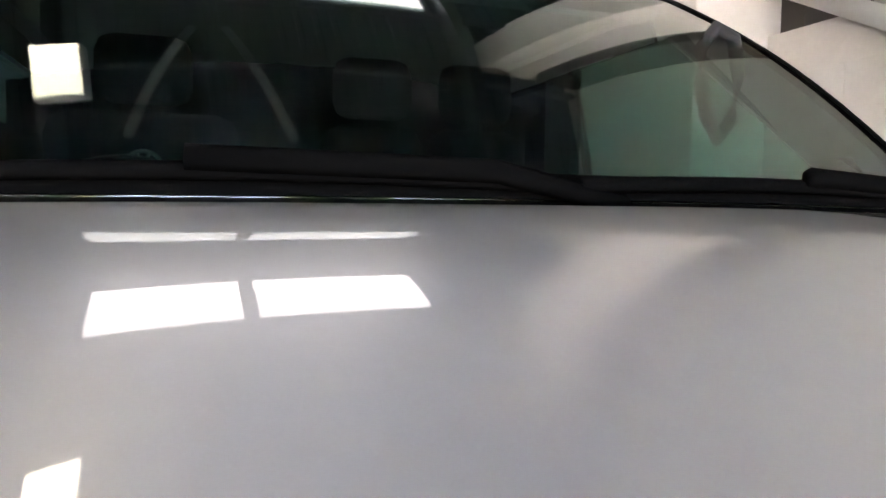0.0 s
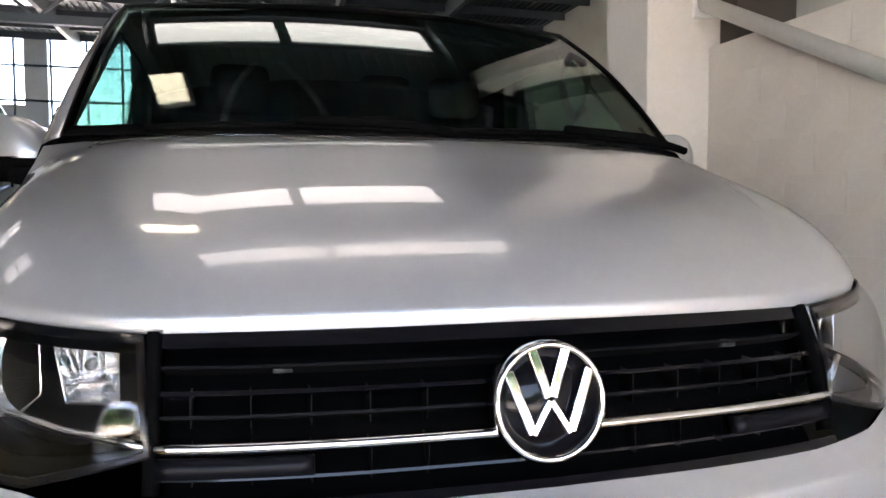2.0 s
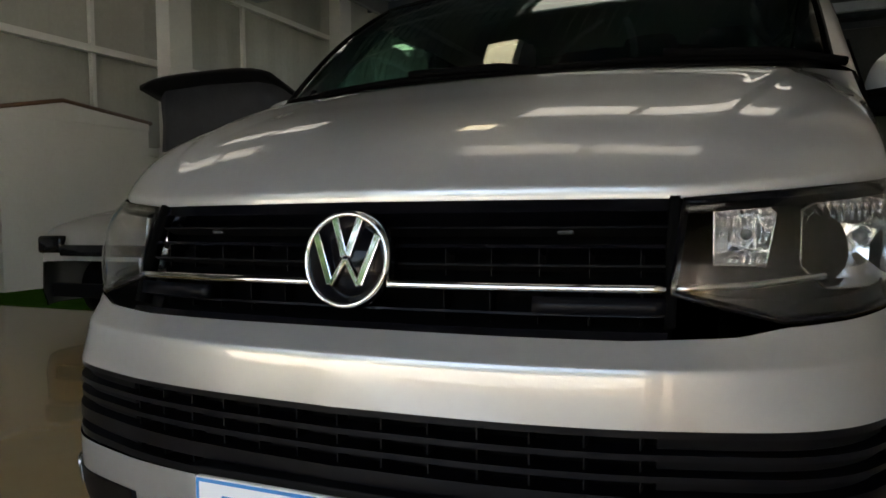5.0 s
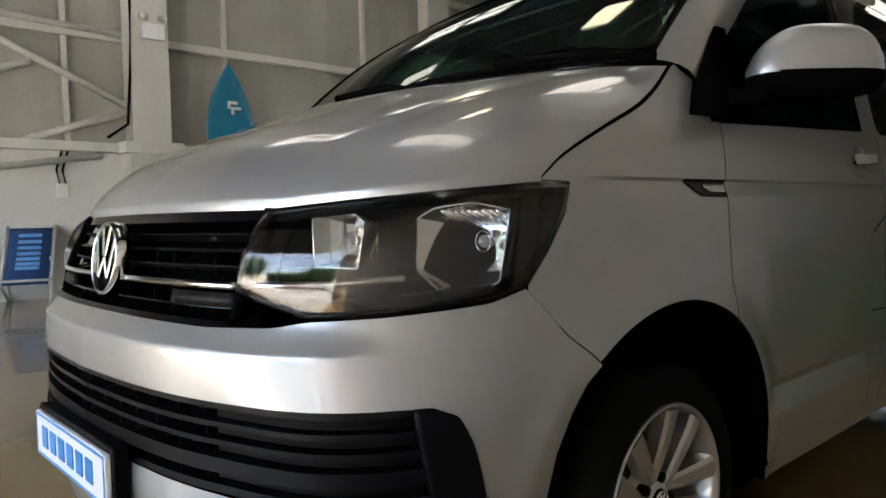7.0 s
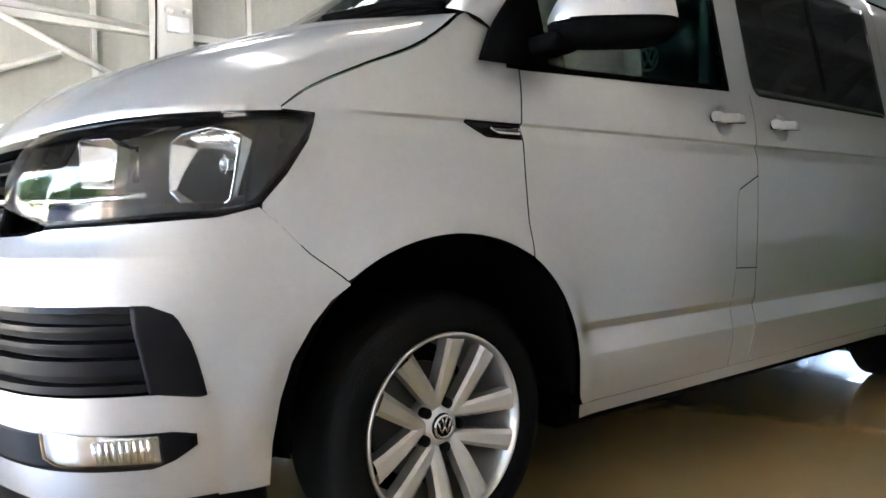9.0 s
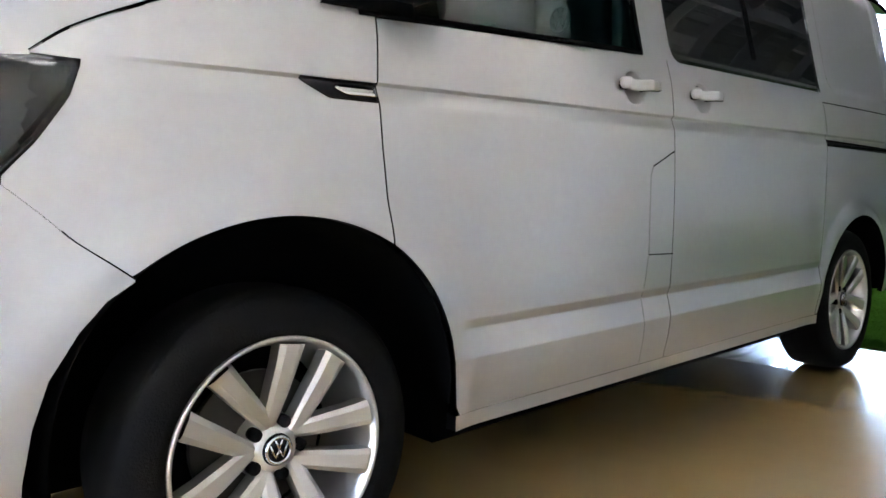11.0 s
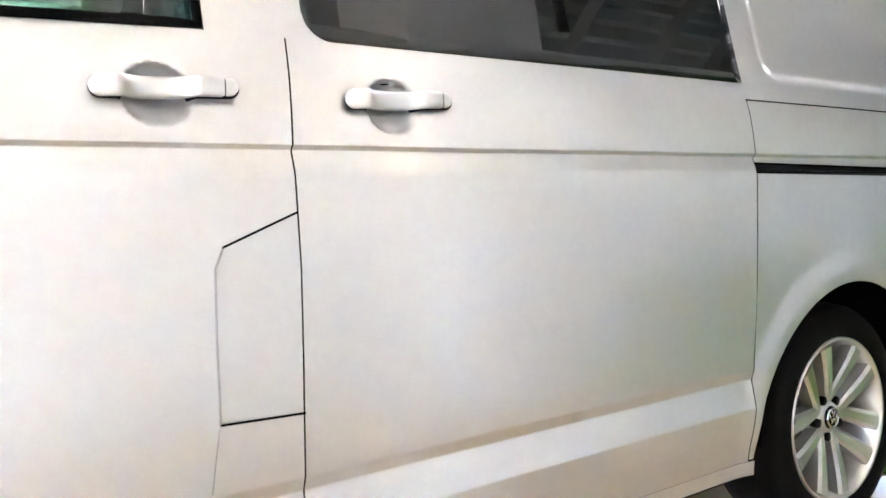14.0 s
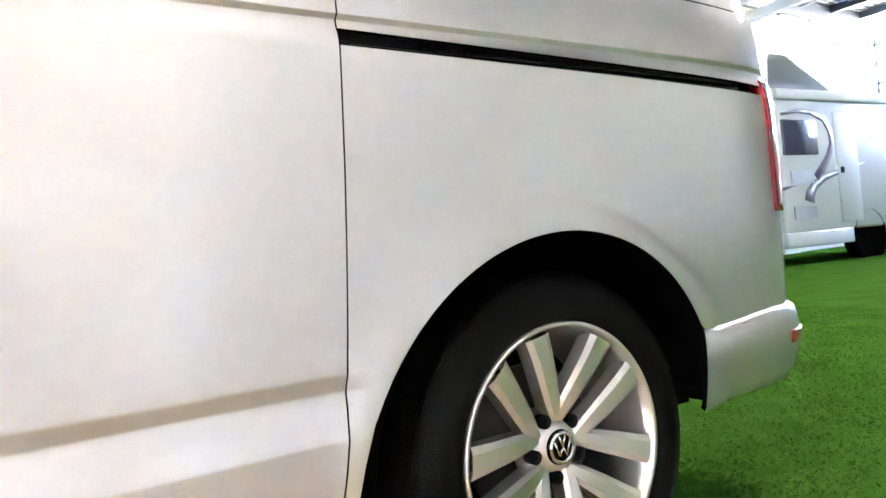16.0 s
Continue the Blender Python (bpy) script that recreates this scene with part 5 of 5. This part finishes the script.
# wheels
for side in (1, -1):
    for wy in (.918, 3.955):
        wheel = thing("wheel", "", "")
        for key in list(wheel.keys()):
            del wheel[key]
        wheel.parent = van
        wheel.matrix_basis = Matrix.Translation((side * .80, wy, .338)) @ Matrix.Diagonal((side, 1, 1, 1))
        tyre = part("tyre", lathe([(-.10, .235), (-.105, .27), (-.10, .315), (-.085, .333), (-.03, .338), (.04, .338), (.085, .333), (.108, .318), (.118, .29), (.118, .262), (.114, .246), (.104, .238)], 72), RUBBER, wheel)
        part("rim", lathe([(-.10, .21), (-.09, .236), (.095, .240), (.112, .240), (.116, .237), (.113, .231), (.09, .224), (.05, .212), (-.10, .20)], 72), ALLOY, wheel)
        part("brake_disc", lathe([(-.02, 0), (-.02, .15), (.0, .15), (.0, .08), (.03, .075), (.03, 0)], 40), material("disc_steel", (.06, .055, .05), .5, .6), wheel)
        # dark disc added behind the spokes for the shade inside the wheel
        part("spoke_shade_disc", lathe([(-.06, 0), (-.06, .20)], 32), DARK, wheel)
        for k in range(10):
            pair, which = k // 2, (1 if k % 2 else -1)
            a = radians(pair * 72 + (67.5 if wy < 2 else 45))
            a2 = a + which * radians(14.5)
            d, n = Vector((0, math.cos(a2), math.sin(a2))), Vector((0, -math.sin(a2), math.cos(a2)))
            base = Vector((0, math.cos(a), math.sin(a))) * .040 + Vector((0, -math.sin(a), math.cos(a))) * which * .030
            rows = []
            for r, w, h in ((0, .014, .078), (.03, .0185, .086), (.07, .0225, .096), (.12, .0255, .106), (.158, .029, .111)):
                c = base + (d * .222 - base) * (r / .158)
                rows.append([c + n * w * q + Vector((h - dh, 0, 0)) for q, dh in ((-1, .04), (-1, .006), (-.55, 0), (.55, 0), (1, .006), (1, .04))])
            part("spoke", sheet(rows), ALLOY, wheel, smooth=False)
        part("hub", lathe([(.02, .073), (.052, .071), (.062, .060), (.070, .050), (.082, .044), (.084, .034)], 40), ALLOY, wheel)
        part("hub_cap", lathe([(.082, .034), (.090, .032), (.092, .027), (.092, 0)], 32), GLOSSBLACK, wheel, "round hub badge")
        part("hub_ring", lathe([(.0915, .024), (.094, .026), (.094, .029), (.091, .031)], 32), CHROME, wheel)
        for sx in (1, -1):
            for (ay, az), (by, bz) in (((.008 * sx, .023), (0, .002)), ((.020 * sx, .014), (.009 * sx, -.014)), ((.009 * sx, -.015), (0, .001))):
                part("hub_bar", bar(bmesh.new(), (.0925, ay, az), (.0925, by, bz), .0028, seg=4), CHROME, wheel)
        for k in range(5):
            a = radians(k * 72 + (67.5 if wy < 2 else 45))
            c = Vector((.079, .058 * math.cos(a), .058 * math.sin(a)))
            part("bolt_hole", bar(bmesh.new(), c - Vector((.02, 0, 0)), c + Vector((.003, 0, 0)), .0135, seg=14), BLACK, wheel)

# cabin
HANDLE_M = material("grab_handle_grey", (.014, .014, .014), .8)
for side in (1,):
    part("grab_handle", tube([(side * x, y, z) for x, y, z in ((.645, 1.36, 1.70), (.68, 1.36, 1.745), (.73, 1.37, 1.73), (.755, 1.38, 1.66), (.74, 1.38, 1.57), (.70, 1.37, 1.53), (.665, 1.36, 1.575), (.65, 1.36, 1.64))], .014, 8, True), HANDLE_M, van)
part("dashboard", boxes((-.78, .78, 1.10, 1.50, .95, 1.36)), BLACK, van, bevel=.06)
part("cabin_floor", boxes((-.80, .80, 1.45, 3.45, .50, .56)), TRIM, van, smooth=False)
part("headlining", boxes((-.70, .70, 1.75, 4.7, 1.85, 1.865)), material("pale_headlining", (.16, .165, .16), .9), van, "pale grey headlining", smooth=False)
# folded dark sheet added in place of the rear cabin's shade
part("cabin_shade_sheet", sheet([[(x, 2.50 + .012 * math.sin(x * 40), z + (.10 * (1 - (x / .8) ** 2) if z > 1.5 else 0)) for x in steps(-.80, .80, .04)] for z in (.6, 1.2, 1.72)]), FABRIC, van, "dark sheet added behind the cab seats for the unlit cabin", thick=.006)
for side in (1, -1):
    part("pillar_trim", boxes((side * .80, side * .84, 2.18, 2.36, 1.2, 1.85)), TRIM, van, bevel=.01)
    part("door_card", boxes((side * .86, side * .90, 1.42, 2.15, .6, 1.25)), TRIM, van, bevel=.01)
BADGE_M = material("seat_badge_print", (.06, .063, .062), .8)
for cx, w, dy in ((-.42, .24, 0), (.21, .155, .09), (.54, .155, .09)):
    seat = part("seat", boxes((cx - w, cx + w, 1.72 + dy, 2.22 + dy, .95, 1.10)), FABRIC, van, "dark fabric seat", bevel=.05)
    part("backrest", boxes((cx - w, cx + w, 2.16 + dy, 2.30 + dy, 1.0, 1.62)), FABRIC, seat, bevel=.06)
    part("headrest", boxes((cx - .12, cx + .12, 2.18 + dy, 2.28 + dy, 1.64, 1.82)), FABRIC, seat, bevel=.045)
    by = 2.154 + dy
    part("seat_badge", tube([(cx + .045 * math.cos(k * math.pi / 12), by, 1.47 + .045 * math.sin(k * math.pi / 12)) for k in range(24)], .005, 6, True), BADGE_M, seat)
    for dx0, dz0, dx1, dz1 in ((-.016, .042, 0, .005), (.016, .042, 0, .005), (-.037, .026, -.017, -.028), (.037, .026, .017, -.028), (-.017, -.028, 0, .005), (.017, -.028, 0, .005)):
        part("badge_stroke", bar(bmesh.new(), (cx + dx0, by, 1.47 + dz0), (cx + dx1, by, 1.47 + dz1), .0045, seg=6), BADGE_M, seat)
part("bench_seat", boxes((-.62, .62, 3.4, 3.9, .8, 1.05), (-.62, .62, 3.85, 4.0, 1.0, 1.6)), FABRIC, van, bevel=.05)
wheel_pts = [(-.42 + .19 * math.cos(a), 1.60 + .09 * math.sin(a), 1.30 + .165 * math.sin(a)) for a in [k * math.pi / 16 for k in range(32)]]
part("steering_wheel", tube(wheel_pts, .016, 8, True), BLACK, van)


# ---------------------------------------------------------------- blocks of the near wall
BL, BH = .483, .2378
shared = bpy.data.meshes.new("block")
bm = boxes((0, .016, -BL / 2 + .0018, BL / 2 - .0018, -BH / 2 + .0003, BH / 2 - .0003))
bmesh.ops.bevel(bm, geom=bm.edges[:], offset=.0012, segments=1, affect="EDGES")
bm.to_mesh(shared)
bm.free()
shared.materials.append(BLOCK_M)
for r in range(10):
    for c in range(14):
        y = 3.345 - BL * (c - .5) + (BL / 2 if r % 2 == 0 else 0)
        if y + BL / 2 > 3.66:
            continue
        ob = new("block", shared)
        ob.parent = wall_east
        ob.location = (X1 + .008 + .0006 * math.sin(r * 7 + c * 3), y, BH * (r + .5))
